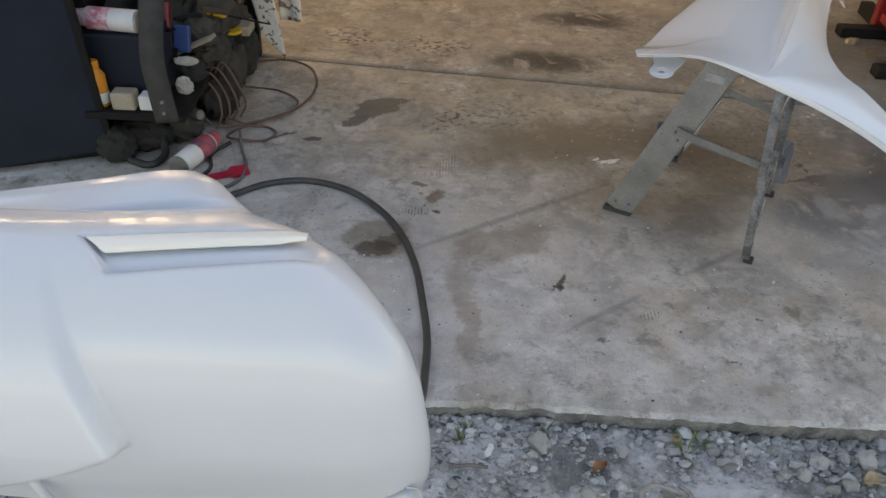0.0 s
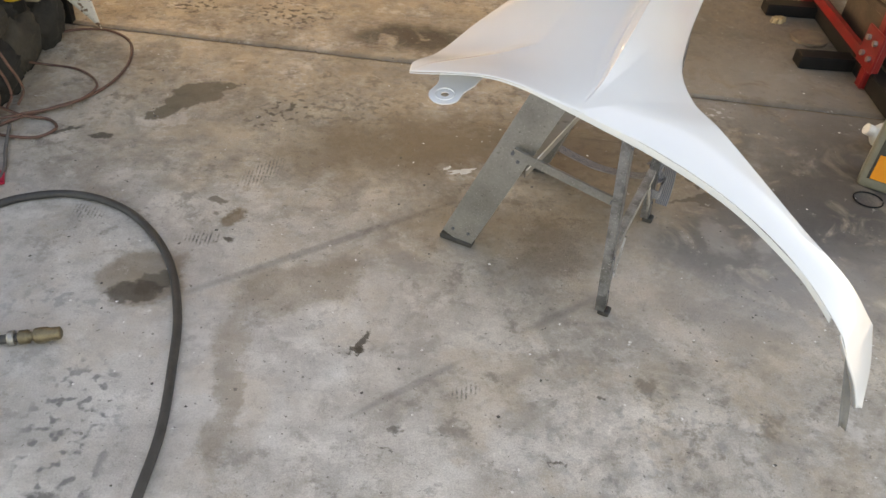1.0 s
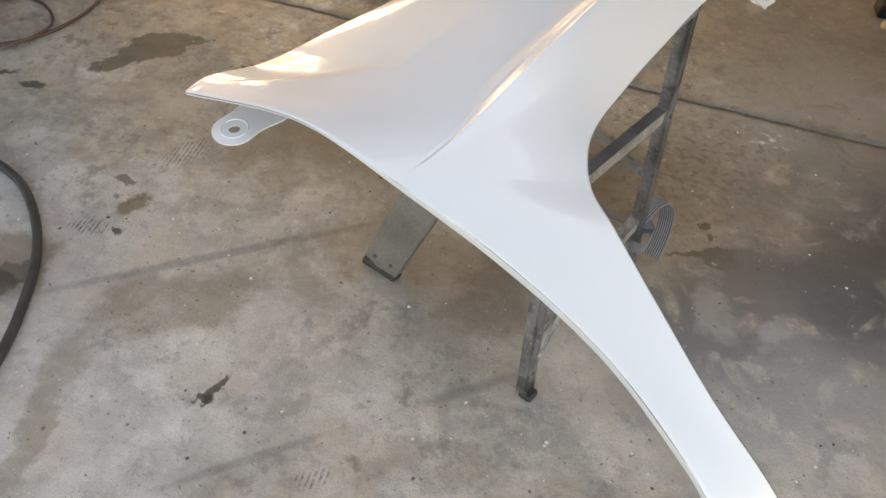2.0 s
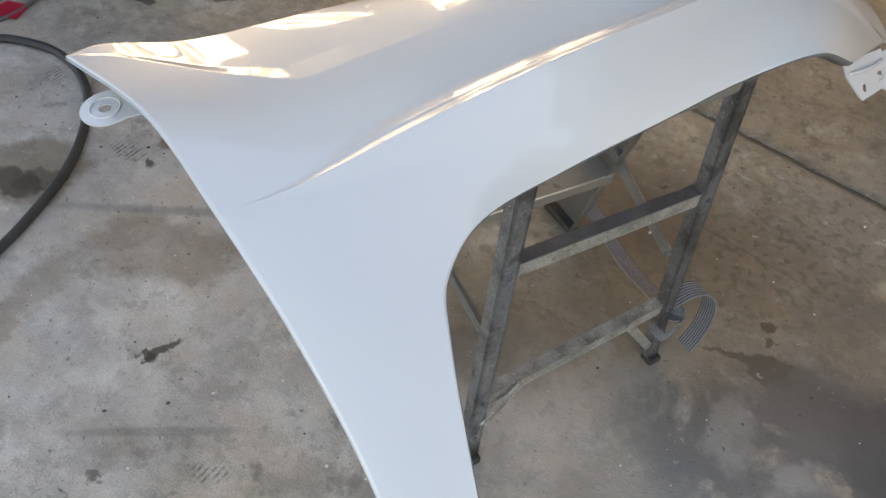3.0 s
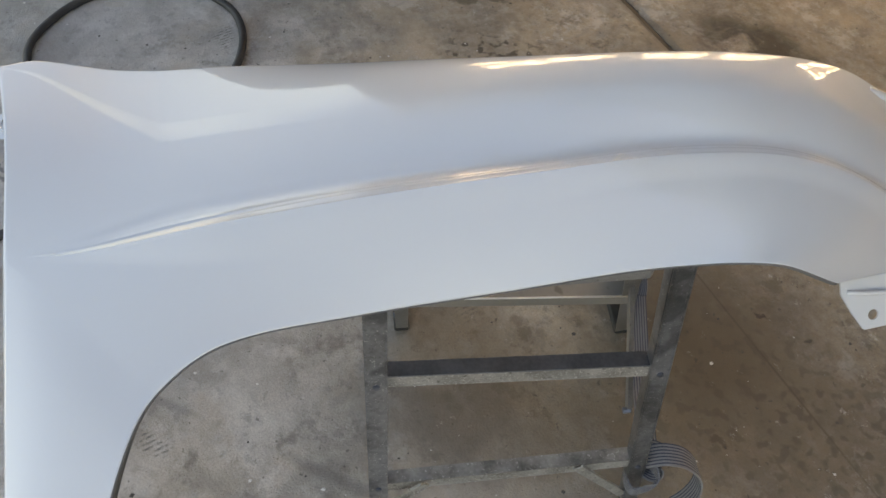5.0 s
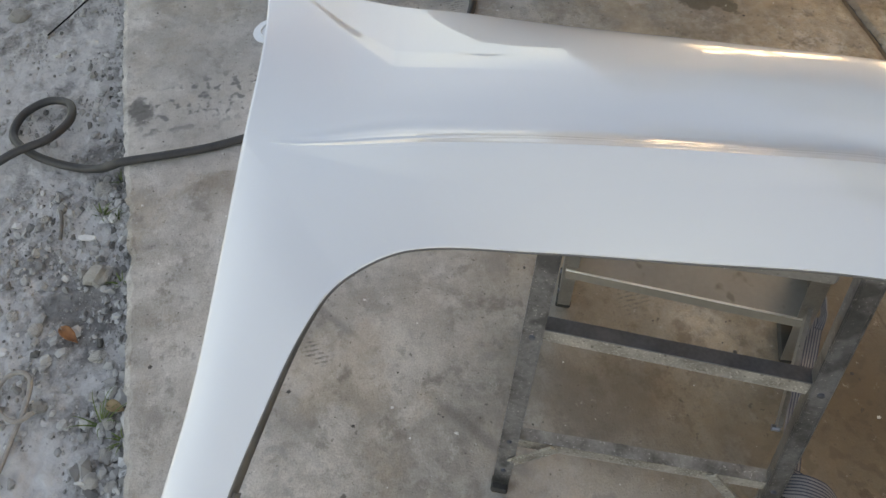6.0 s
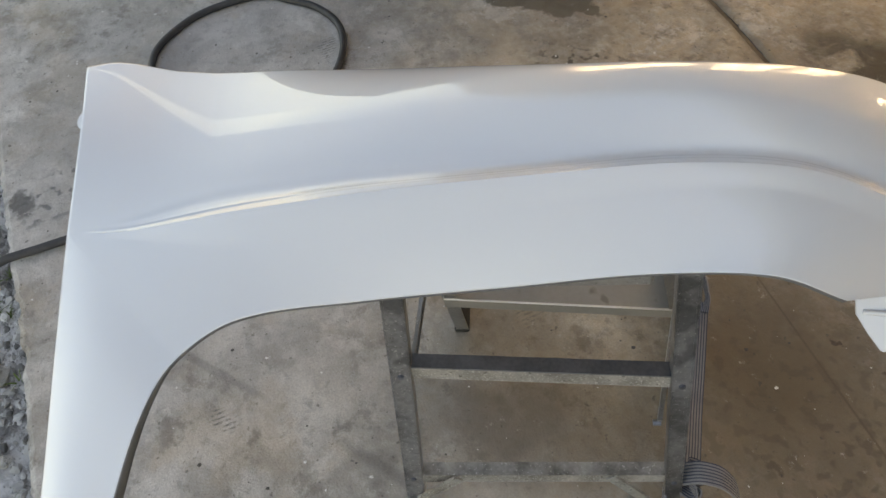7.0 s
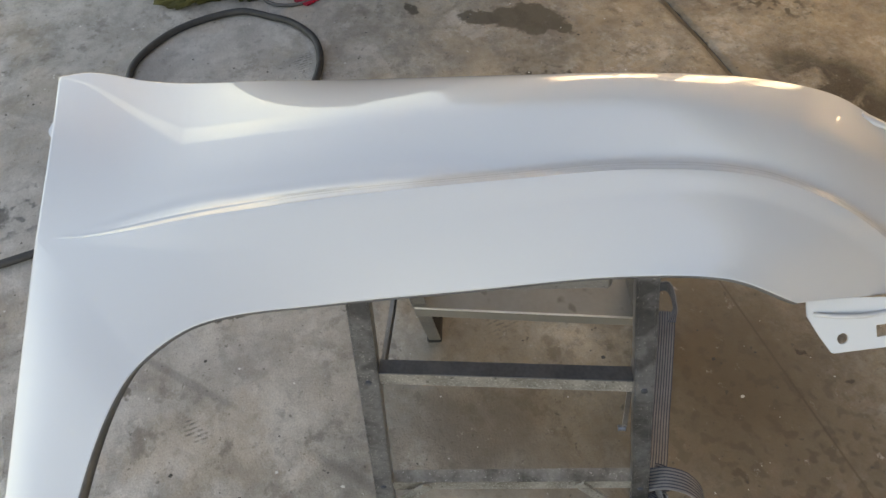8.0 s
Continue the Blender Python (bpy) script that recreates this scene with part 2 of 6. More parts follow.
BLOTS += [
    ("drops", 0.05, 2.44, 0.10, 0.06, 30, 0.4, OIL, 0.8), ("print", 0.06, 2.14, 0.07, 0.035, 60, 0.4, SOOT, 0.55), ("wide", 0.90, 2.32, 0.12, 0.07, 30, 0.4, (0.26, 0.155, 0.07), 0.3),
    ("wide", 0.88, 2.38, 0.22, 0.15, 20, 0.8, (0.12, 0.092, 0.066), 0.6), ("wide", 0.80, 1.88, 0.09, 0.07, 30, 0.4, SOOT, 0.4), ("drops", -0.30, 1.62, 0.10, 0.06, 10, 0.5, GREYED, 0.5), ("drops", 0.95, 1.35, 0.30, 0.12, 10, 0.6, GREYED, 0.35),
    # first blot: the dimmer light at the right rear, painted as a dark patch
    ("wide", 1.80, 3.10, 0.7, 0.6, 0, 0.8, (0.12, 0.098, 0.076), 0.68), ("swirl", 1.55, 2.75, 0.35, 0.25, 60, 0.7, (0.34, 0.32, 0.29), 0.5), ("fine", -0.10, 1.70, 0.05, 0.03, 40, 0.2, OIL, 0.6),
    ("swirl", 1.52, 1.98, 0.30, 0.22, 40, 0.6, (0.13, 0.125, 0.13), 0.75), ("wide", 1.45, 1.80, 0.30, 0.14, 20, 0.8, (0.52, 0.51, 0.50), 0.3),
    ("swirl", 1.30, 2.02, 0.20, 0.09, 70, 0.5, (0.10, 0.098, 0.10), 0.6), ("wide", 1.12, 2.36, 0.20, 0.14, 20, 0.8, (0.14, 0.11, 0.08), 0.35),
    ("swirl", 1.52, 2.06, 0.17, 0.05, 25, 0.5, SOOT, 0.8), ("swirl", 1.24, 1.94, 0.12, 0.07, 60, 0.4, SOOT, 0.85), ("swirl", 1.38, 2.40, 0.22, 0.05, 60, 0.6, (0.12, 0.11, 0.10), 0.4),
    ("swirl", 1.68, 2.32, 0.20, 0.30, 40, 0.8, (0.14, 0.128, 0.115), 0.45), ("swirl", 1.24, 1.985, 0.030, 0.075, 25, 0.4, (0.42, 0.405, 0.385), 0.6), ("swirl", 1.36, 1.96, 0.055, 0.030, 50, 0.4, (0.44, 0.43, 0.415), 0.55), ("fine", -0.165, 2.505, 0.050, 0.030, 30, 0.15, DAMP, 0.92), ("drops", 1.02, 2.33, 0.24, 0.16, 20, 0.7, (0.10, 0.082, 0.064), 0.6), ("drops", 1.25, 2.50, 0.20, 0.14, 60, 0.7, (0.12, 0.10, 0.08), 0.5), ("fine", 1.06, 2.235, 0.012, 0.008, 30, 0.3, OIL, 0.7), ("fine", 1.00, 2.50, 0.010, 0.006, 70, 0.3, OIL, 0.7),
    ("wide", 1.80, 2.25, 0.27, 0.50, 0, 0.5, (0.135, 0.122, 0.108), 0.62), ("swirl", 1.62, 2.22, 0.16, 0.30, -30, 0.5, SOOT, 0.5),
    ("line", 0.6, 2.797, 2.4, 0.018, -5.55, 0.7, DAMP, 0.55), ("line", 0.97, 2.414, 0.30, 0.0022, -5.6, 0.6, (0.11, 0.085, 0.06), 0.75),
    ("wide", 1.12, 1.86, 0.34, 0.20, 20, 0.9, (0.43, 0.425, 0.42), 0.40), ("fine", 0.92, 2.47, 0.008, 0.006, 0, 0.3, OIL, 0.85), ("wide", 0.98, 2.22, 0.16, 0.22, 40, 0.8, (0.12, 0.095, 0.075), 0.5),
    ("fine", 0.454, 1.333, 0.013, 0.010, 0, 0.3, OIL, 0.6), ("fine", 0.855, 1.441, 0.010, 0.007, 0, 0.3, OIL, 0.7),
    ("drops", 0.423, 1.271, 0.022, 0.014, 20, 0.3, OIL, 0.8), ("fine", 0.749, 1.281, 0.010, 0.006, 0, 0.4, OIL, 0.7),
    ("print", 0.586, 1.444, 0.028, 0.018, 30, 0.4, SOOT, 0.65), ("print", -0.322, 1.93, 0.04, 0.025, -20, 0.4, SOOT, 0.5),
    ("fine", -0.40, 2.265, 0.030, 0.014, 5, 0.3, OIL, 0.8), ("fine", -0.50, 2.28, 0.045, 0.010, 30, 0.4, OIL, 0.8),
    ("drops", 0.25, 2.50, 0.20, 0.12, 0, 0.6, DAMP, 0.55),
    ("drops", 1.38, 2.62, 0.05, 0.03, 0, 0.5, (0.7, 0.69, 0.66), 0.8), ("print", 0.60, 2.02, 0.05, 0.03, 0, 0.5, SOOT, 0.35),
    # first two: brown floor with the dimmer light round the ladder painted in
    ("wide", 1.10, 2.20, 0.30, 0.25, 20, 0.8, BROWN, 0.3), ("wide", 0.80, 1.95, 0.16, 0.12, 30, 0.8, BROWN, 0.5), ("wide", -0.55, 1.45, 0.25, 0.2, 0, 0.8, GREYED, 0.25),
]
def stone_material(name, dark, light, bump=0.6):
    """Stones that differ one by one in tone."""
    m = material(name, light, 0.9, second=tuple(c * 0.5 for c in light), scale=2.6, fine=60, bump=bump, spread=0.5)
    n, l = m.node_tree.nodes, m.node_tree.links
    geo, ramp, mix = n.new("ShaderNodeNewGeometry"), n.new("ShaderNodeMapRange"), n.new("ShaderNodeMix")
    mix.data_type, mix.blend_type = "RGBA", "MULTIPLY"
    mix.inputs[0].default_value = 1.0
    cr = n.new("ShaderNodeValToRGB")
    cr.color_ramp.elements[0].color, cr.color_ramp.elements[1].color = (*dark, 1), (1, 1, 1, 1)
    for at_, c_ in ((0.12, 0.50), (0.55, 0.66), (0.86, 0.80)):
        el = cr.color_ramp.elements.new(at_)
        el.color = (c_, c_ * 0.99, c_ * 0.965, 1)
    l.new(geo.outputs["Random Per Island"], cr.inputs[0])
    b = n["Principled BSDF"]
    old = b.inputs["Base Color"].links[0].from_socket
    l.new(old, mix.inputs[6])
    l.new(cr.outputs[0], mix.inputs[7])
    l.new(mix.outputs[2], b.inputs["Base Color"])
    return m


def yard_material():
    """Dark damp soil with pale dusty patches, fine grit in both."""
    m = material("yard_dirt", (0.26, 0.25, 0.236), 0.95, second=(0.115, 0.109, 0.102), scale=30, fine=160, bump=1.0, spread=0.5, dist=0.006)
    n, l = m.node_tree.nodes, m.node_tree.links
    b = n["Principled BSDF"]
    tc, sep, grad = n.new("ShaderNodeTexCoord"), n.new("ShaderNodeSeparateXYZ"), n.new("ShaderNodeMapRange")
    patch, grit, total, mask = n.new("ShaderNodeTexNoise"), n.new("ShaderNodeTexNoise"), n.new("ShaderNodeMath"), n.new("ShaderNodeMapRange")
    for tex, sc, dt in ((patch, 5.0, 9), (grit, 70.0, 6)):
        tex.inputs["Scale"].default_value, tex.inputs["Detail"].default_value, tex.inputs["Roughness"].default_value = sc, dt, 0.68
        l.new(tc.outputs["Object"], tex.inputs["Vector"])
    l.new(tc.outputs["Object"], sep.inputs[0])
    # the dust lies thicker away from the doorway
    for k, v in zip((1, 2, 3, 4), (0.45, -0.10, 0.05, 0.14)):
        grad.inputs[k].default_value = v
    l.new(sep.outputs[0], grad.inputs[0])
    total.operation = "ADD"
    l.new(patch.outputs[0], total.inputs[0])
    l.new(grad.outputs[0], total.inputs[1])
    mask.inputs[1].default_value, mask.inputs[2].default_value = 0.50, 0.62
    l.new(total.outputs[0], mask.inputs[0])
    dust, mix = n.new("ShaderNodeMix"), n.new("ShaderNodeMix")
    dust.data_type = mix.data_type = "RGBA"
    dust.inputs[6].default_value, dust.inputs[7].default_value = (0.39, 0.381, 0.366, 1), (0.64, 0.628, 0.605, 1)
    l.new(grit.outputs[0], dust.inputs[0])
    l.new(mask.outputs[0], mix.inputs[0])
    l.new(b.inputs["Base Color"].links[0].from_socket, mix.inputs[6])
    l.new(dust.outputs[2], mix.inputs[7])
    l.new(mix.outputs[2], b.inputs["Base Color"])
    return m


CONCRETE = concrete_material()
# Slab front face: its dirt and its shade put into one dark colour
SHADED_EDGE = material("shaded_broken_edge", (0.30, 0.285, 0.265), 0.95, second=(0.09, 0.084, 0.077), scale=20, fine=150, bump=1.0, spread=0.5, dist=0.006)
STONES = stone_material("mixed_gravel_stones", (0.16, 0.157, 0.15), (0.74, 0.735, 0.715))
PALESTONE = material("pale_rock", (0.56, 0.54, 0.50), 0.9, second=(0.36, 0.34, 0.31), scale=25, fine=160, bump=0.8, dist=0.004, rand=0.25)
def speckle(m, scale, lo, hi, colour, strength=1.0, offset=0.0):
    """Small spatters of another colour over a finished material."""
    n, l = m.node_tree.nodes, m.node_tree.links
    b = n["Principled BSDF"]
    tc, mp, tex, rr, mix = n.new("ShaderNodeTexCoord"), n.new("ShaderNodeMapping"), n.new("ShaderNodeTexNoise"), n.new("ShaderNodeMapRange"), n.new("ShaderNodeMix")
    mp.inputs["Location"].default_value = (offset, offset * 0.6, offset * 0.3)
    tex.inputs["Scale"].default_value, tex.inputs["Detail"].default_value = scale, 2
    l.new(tc.outputs["Object"], mp.inputs[0])
    l.new(mp.outputs[0], tex.inputs["Vector"])
    l.new(tex.outputs[0], rr.inputs[0])
    for k, v in zip((1, 2, 3, 4), (lo, hi, 0.0, strength)):
        rr.inputs[k].default_value = v
    mix.data_type = "RGBA"
    l.new(rr.outputs[0], mix.inputs[0])
    l.new(b.inputs["Base Color"].links[0].from_socket, mix.inputs[6])
    mix.inputs[7].default_value = (*colour, 1)
    l.new(mix.outputs[2], b.inputs["Base Color"])
    return m


PAINT = material("pearl_white_paint", (0.648, 0.668, 0.686), 0.30, 0.06, second=(0.634, 0.655, 0.672), scale=3, fine=400, bump=0.0, coat=1.0, coat_ior=1.65)
# Arch lip and tabs: dark grey carries the shade on these turned-down faces
SHADED_LIP = material("shaded_lip_grey", (0.17, 0.17, 0.172), 0.6, second=(0.10, 0.10, 0.10), scale=20, fine=200, bump=0.2)
# White paint tinted cream: the slot's warm reflection put into the colour
CREAM_REFLECTION = material("cream_reflection", (0.80, 0.755, 0.66), 0.3, second=(0.78, 0.735, 0.64), scale=3, fine=400, bump=0.0, coat=1.0)
GREYPRIMER = material("grey_inner_flange", (0.22, 0.218, 0.215), 0.55, second=(0.16, 0.158, 0.155), scale=25, fine=200, bump=0.1)
BUMPERPAINT = material("satin_pearl_paint", (0.565, 0.59, 0.612), 0.42, 0.04, second=(0.55, 0.575, 0.597), scale=3, fine=400, bump=0.0, coat=0.55)
ALU = material("worn_aluminium", (0.43, 0.427, 0.415), 0.40, 0.72, second=(0.19, 0.183, 0.172), scale=9, fine=180, bump=0.2, spread=0.7)
speckle(ALU, 420, 0.70, 0.73, (0.78, 0.77, 0.74), 0.8)
speckle(ALU, 190, 0.66, 0.74, (0.09, 0.085, 0.08), 0.55, 4.0)
# Bar tops: dark blue stands in for what the metal reflects; rivets share it
BARTOP = material("dark_blue_metal", (0.24, 0.255, 0.29), 0.36, 0.7, second=(0.12, 0.128, 0.148), scale=18, fine=200, bump=0.2)
RAIL = material("grimy_aluminium", (0.46, 0.468, 0.485), 0.30, 0.80, second=(0.15, 0.148, 0.143), scale=14, fine=140, bump=0.2, spread=0.5)
speckle(RAIL, 330, 0.665, 0.69, (0.80, 0.80, 0.79), 0.8)
speckle(RAIL, 120, 0.62, 0.70, (0.09, 0.085, 0.08), 0.35, 3.0)
speckle(RAIL, 20, 0.53, 0.62, (0.085, 0.085, 0.086), 0.6, 9.0)
DIRTYALU = material("dirty_aluminium", (0.58, 0.565, 0.53), 0.45, 0.6, second=(0.22, 0.205, 0.18), scale=24, fine=260, bump=0.5, spread=0.5)
speckle(DIRTYALU, 380, 0.61, 0.65, (0.78, 0.77, 0.74), 0.7)
speckle(DIRTYALU, 150, 0.64, 0.70, (0.08, 0.07, 0.06), 0.6, 7.0)
GRIMYTOP = material("grimy_bar_top", (0.40, 0.385, 0.365), 0.55, 0.4, second=(0.13, 0.12, 0.11), scale=30, fine=200, bump=0.4, spread=0.5)
speckle(GRIMYTOP, 300, 0.65, 0.69, (0.70, 0.69, 0.66), 0.7)
STICKER = material("worn_sticker", (0.42, 0.43, 0.44), 0.6, second=(0.28, 0.285, 0.29), scale=60, fine=240, bump=0.1)
# Pale strip along the step's front edge paints its highlight
STEP_HIGHLIGHT = material("step_highlight_metal", (0.80, 0.79, 0.77), 0.35, 0.6, second=(0.62, 0.61, 0.59), scale=30, fine=200, bump=0.1)
TREAD = material("dull_tread_aluminium", (0.34, 0.325, 0.30), 0.5, 0.45, second=(0.25, 0.235, 0.215), scale=9, fine=120, bump=0.15, spread=0.7)
speckle(TREAD, 30, 0.62, 0.70, (0.14, 0.125, 0.11), 0.6, 2.0)
RUBBER = material("black_rubber", (0.022, 0.021, 0.02), 0.7, second=(0.045, 0.042, 0.038), scale=30, fine=200, bump=0.2)
HOSE = material("grey_black_rubber", (0.024, 0.024, 0.026), 0.5, second=(0.052, 0.051, 0.050), scale=25, fine=180, bump=0.2)
BRASS = material("dull_brass", (0.27, 0.22, 0.14), 0.5, 0.8, second=(0.14, 0.115, 0.08), scale=60, fine=300)
GRAVEL = yard_material()
DARKPLASTIC = material("dark_navy_plastic", (0.016, 0.022, 0.036), 0.6, second=(0.010, 0.013, 0.020), scale=5, fine=200, bump=0.1, spec=0.2)
WALL = material("garage_wall", (0.43, 0.422, 0.40), 0.85, second=(0.35, 0.342, 0.322), scale=3, fine=40)
CEIL = material("garage_ceiling", (0.45, 0.446, 0.436), 0.9, second=(0.38, 0.376, 0.366), scale=3, fine=40)
WOOD = material("dark_old_wood", (0.085, 0.058, 0.038), 0.75, second=(0.04, 0.028, 0.02), scale=12, fine=100)
RED = material("red_enamel", (0.22, 0.008, 0.010), 0.35, second=(0.16, 0.010, 0.010), scale=10, fine=120, bump=0.1)
BLACKSTEEL = material("black_steel", (0.006, 0.006, 0.006), 0.6, 0.0, second=(0.014, 0.012, 0.011), scale=18, fine=140, spec=0.2)
REDPLASTIC = material("red_plastic", (0.55, 0.02, 0.05), 0.35, second=(0.42, 0.015, 0.04), scale=10, fine=100, bump=0.05)


# ---- builders ----
def tag(ob, label, category, group="", kind=""):
    return tagged(ob, label, category, group, kind)


def mesh_of(bm, name, material_, smooth=False):
    me = bpy.data.meshes.new(name)
    bm.to_mesh(me)
    bm.free()
    for m_ in material_ if isinstance(material_, (list, tuple)) else [material_]:
        me.materials.append(m_)
    if smooth:
        me.shade_smooth()
    return me


def thing(name, bm, material_, label, category, group="", kind="", smooth=False):
    return tag(new(name, mesh_of(bm, name, material_, smooth)), label, category, group, kind)


def base(name, m, label, category, group=""):
    ob = new(name)
    ob.matrix_world = m
    ob.empty_display_size = 0.05
    return tag(ob, label, category, group)


def part(name, bm, material_, parent, label="", smooth=False, m=None):
    ob = new(name, mesh_of(bm, name, material_, smooth))
    ob.parent = parent
    if m is not None:
        ob.matrix_basis = m
    if label:
        ob["label"] = label
    return ob


def box(sx, sy, sz, at=(0, 0, 0), bevel=0.0, bm=None, m=None, seg=1):
    bm = bm or bmesh.new()
    mm = (m or Matrix.Identity(4)) @ Matrix.Translation(at) @ Matrix.Diagonal((sx, sy, sz, 1))
    vs = bmesh.ops.create_cube(bm, size=1, matrix=mm)["verts"]
    if bevel:
        es = list({e for v in vs for e in v.link_edges})
        bmesh.ops.bevel(bm, geom=es, offset=bevel, segments=seg, affect="EDGES", profile=0.6)
    return bm


def cyl(r, h, at=(0, 0, 0), bm=None, m=None, seg=20, r2=None, bevel=0.0):
    bm = bm or bmesh.new()
    mm = (m or Matrix.Identity(4)) @ Matrix.Translation(at)
    vs = bmesh.ops.create_cone(bm, cap_ends=True, segments=seg, radius1=r, radius2=r if r2 is None else r2, depth=h, matrix=mm)["verts"]
    if bevel:
        es = [e for e in {e for v in vs for e in v.link_edges} if len(e.link_faces) == 2 and any(len(f.verts) > 4 for f in e.link_faces)]
        bmesh.ops.bevel(bm, geom=es, offset=bevel, segments=2, affect="EDGES")
    return bm


def lathe(profile, seg=24, bm=None, m=None):
    """Turned body from (radius, height) pairs, closed at both ends."""
    bm = bm or bmesh.new()
    m = m or Matrix.Identity(4)
    rings = []
    for r, z in profile:
        rings.append([bm.verts.new(m @ Vector((r * math.cos(2 * math.pi * k / seg), r * math.sin(2 * math.pi * k / seg), z))) for k in range(seg)])
    for a, c in zip(rings, rings[1:]):
        for k in range(seg):
            bm.faces.new((a[k], a[(k + 1) % seg], c[(k + 1) % seg], c[k]))
    bm.faces.new(rings[0][::-1])
    bm.faces.new(rings[-1])
    return bm


def spline(pts, u):
    """Point at u (0 to 1 by arc length) of a smooth curve through pts."""
    pts = [Vector(p) for p in pts]
    n = len(pts)
    lens = [0.0]
    for a, c in zip(pts, pts[1:]):
        lens.append(lens[-1] + (c - a).length)
    s = max(0.0, min(1.0, u)) * lens[-1]
    k = 0
    while k < n - 2 and s > lens[k + 1]:
        k += 1
    f = (s - lens[k]) / max(1e-9, lens[k + 1] - lens[k])
    p1, p2 = pts[k], pts[k + 1]
    p0 = pts[k - 1] if k else 2 * p1 - p2
    p3 = pts[k + 2] if k + 2 < n else 2 * p2 - p1
    d = lens[k + 1] - lens[k]
    d0 = (p1 - p0).length
    d2 = (p3 - p2).length
    t1 = (p2 - p0) * (d / max(1e-9, d0 + d))
    t2 = (p3 - p1) * (d / max(1e-9, d2 + d))
    h1, h2, h3, h4 = 2 * f**3 - 3 * f**2 + 1, f**3 - 2 * f**2 + f, -2 * f**3 + 3 * f**2, f**3 - f**2
    return h1 * p1 + h2 * t1 + h3 * p2 + h4 * t2


def tube(pts, r, steps=60, seg=10, bm=None, taper=None):
    bm = bm or bmesh.new()
    c = [spline(pts, k / steps) for k in range(steps + 1)]
    up = Vector((0.03, 0.02, 1))
    rings = []
    for k, p in enumerate(c):
        d = (c[min(k + 1, steps)] - c[max(k - 1, 0)]).normalized()
        side = d.cross(up)
        if side.length < 0.1:
            side = d.cross(Vector((1, 0, 0)))
        side.normalize()
        n_ = side.cross(d)
        rr = r if taper is None else r * taper(k / steps)
        rings.append([bm.verts.new(p + rr * (side * math.cos(a) + n_ * math.sin(a))) for a in (2 * math.pi * j / seg for j in range(seg))])
    for a, b_ in zip(rings, rings[1:]):
        for j in range(seg):
            bm.faces.new((a[j], a[(j + 1) % seg], b_[(j + 1) % seg], b_[j]))
    bm.faces.new(rings[0][::-1])
    bm.faces.new(rings[-1])
    return bm


def ribbon(pts, sides, width, thick, steps=60, bm=None):
    """Flat webbing along pts; sides: the direction of its width at each point."""
    bm = bm or bmesh.new()
    rows = []
    for k in range(steps + 1):
        u = k / steps
        p = spline(pts, u)
        d = (spline(pts, min(1, u + 0.01)) - spline(pts, max(0, u - 0.01))).normalized()
        x = u * (len(sides) - 1)
        i = min(int(x), len(sides) - 2)
        s = Vector(sides[i]).lerp(Vector(sides[i + 1]), x - i)
        s = (s - d * s.dot(d)).normalized()
        n_ = d.cross(s)
        rows.append([bm.verts.new(p + s * width * a + n_ * thick * b_) for a, b_ in ((-0.5, -0.5), (0.5, -0.5), (0.5, 0.5), (-0.5, 0.5))])
    for a, b_ in zip(rows, rows[1:]):
        for j in range(4):
            bm.faces.new((a[j], a[(j + 1) % 4], b_[(j + 1) % 4], b_[j]))
    bm.faces.new(rows[0][::-1])
    bm.faces.new(rows[-1])
    return bm


def grid_mesh(fn, nu, nv, bm=None):
    bm = bm or bmesh.new()
    vs = [[bm.verts.new(fn(i / nu, j / nv)) for j in range(nv + 1)] for i in range(nu + 1)]
    for i in range(nu):
        for j in range(nv):
            bm.faces.new((vs[i][j], vs[i + 1][j], vs[i + 1][j + 1], vs[i][j + 1]))
    return bm


# ---- structure ----
def slab_edge(x):
    chip = max(0.0, noise.noise((x * 16, 2.0, 5.0)) - 0.15)
    return 1.10 + 0.004 * abs(noise.noise((x * 60, 7.0, 0))) + 0.010 * noise.noise((x * 1.8, 0.3, 0)) + 0.016 * chip - 0.02 * max(0, x - 0.9)


def joint_line(x):
    return 2.853 - 0.097 * x + 0.004 * noise.noise((x * 6, 1, 0))


def slab(name, front, back, thick, label):
    bm = bmesh.new()
    prof = []
    n_ = 600
    for k in range(n_ + 1):
        x = -2.6 + 6.6 * k / n_
        a, c = front(x), back(x)
        w = 0.013 * noise.noise((x * 30, 9, 0)) + 0.007 * noise.noise((x * 95, 4, 0))
        w2 = 0.010 * noise.noise((x * 45, 3, 0)) + 0.006 * noise.noise((x * 130, 7, 0))
        prof.append([bm.verts.new(v) for v in ((x, a + 0.02 + w, -thick), (x, a + 0.012 + w2, -0.040), (x, a + 0.008 + w, -0.022), (x, a + 0.004 + w2 * 0.5, -0.007), (x, a + 0.016 + w * 0.4, 0), (x, c - 0.014 + w2 * 0.4, 0), (x, c, -0.009), (x, c, -thick))])
    for a, c in zip(prof, prof[1:]):
        for j in range(7):
            f = bm.faces.new((a[j], c[j], c[j + 1], a[j + 1]))
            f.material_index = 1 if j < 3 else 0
    return thing(name, bm, [CONCRETE, SHADED_EDGE], label, "floor", kind="structure")


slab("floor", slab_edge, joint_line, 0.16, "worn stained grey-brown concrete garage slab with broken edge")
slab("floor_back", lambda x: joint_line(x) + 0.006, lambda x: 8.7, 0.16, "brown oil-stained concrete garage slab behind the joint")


JOINTDIRT = material("joint_dirt", (0.20, 0.155, 0.11), 0.95, second=(0.11, 0.085, 0.06), scale=30, fine=200, bump=0.6)
bm_ = bmesh.new()
rows_ = []
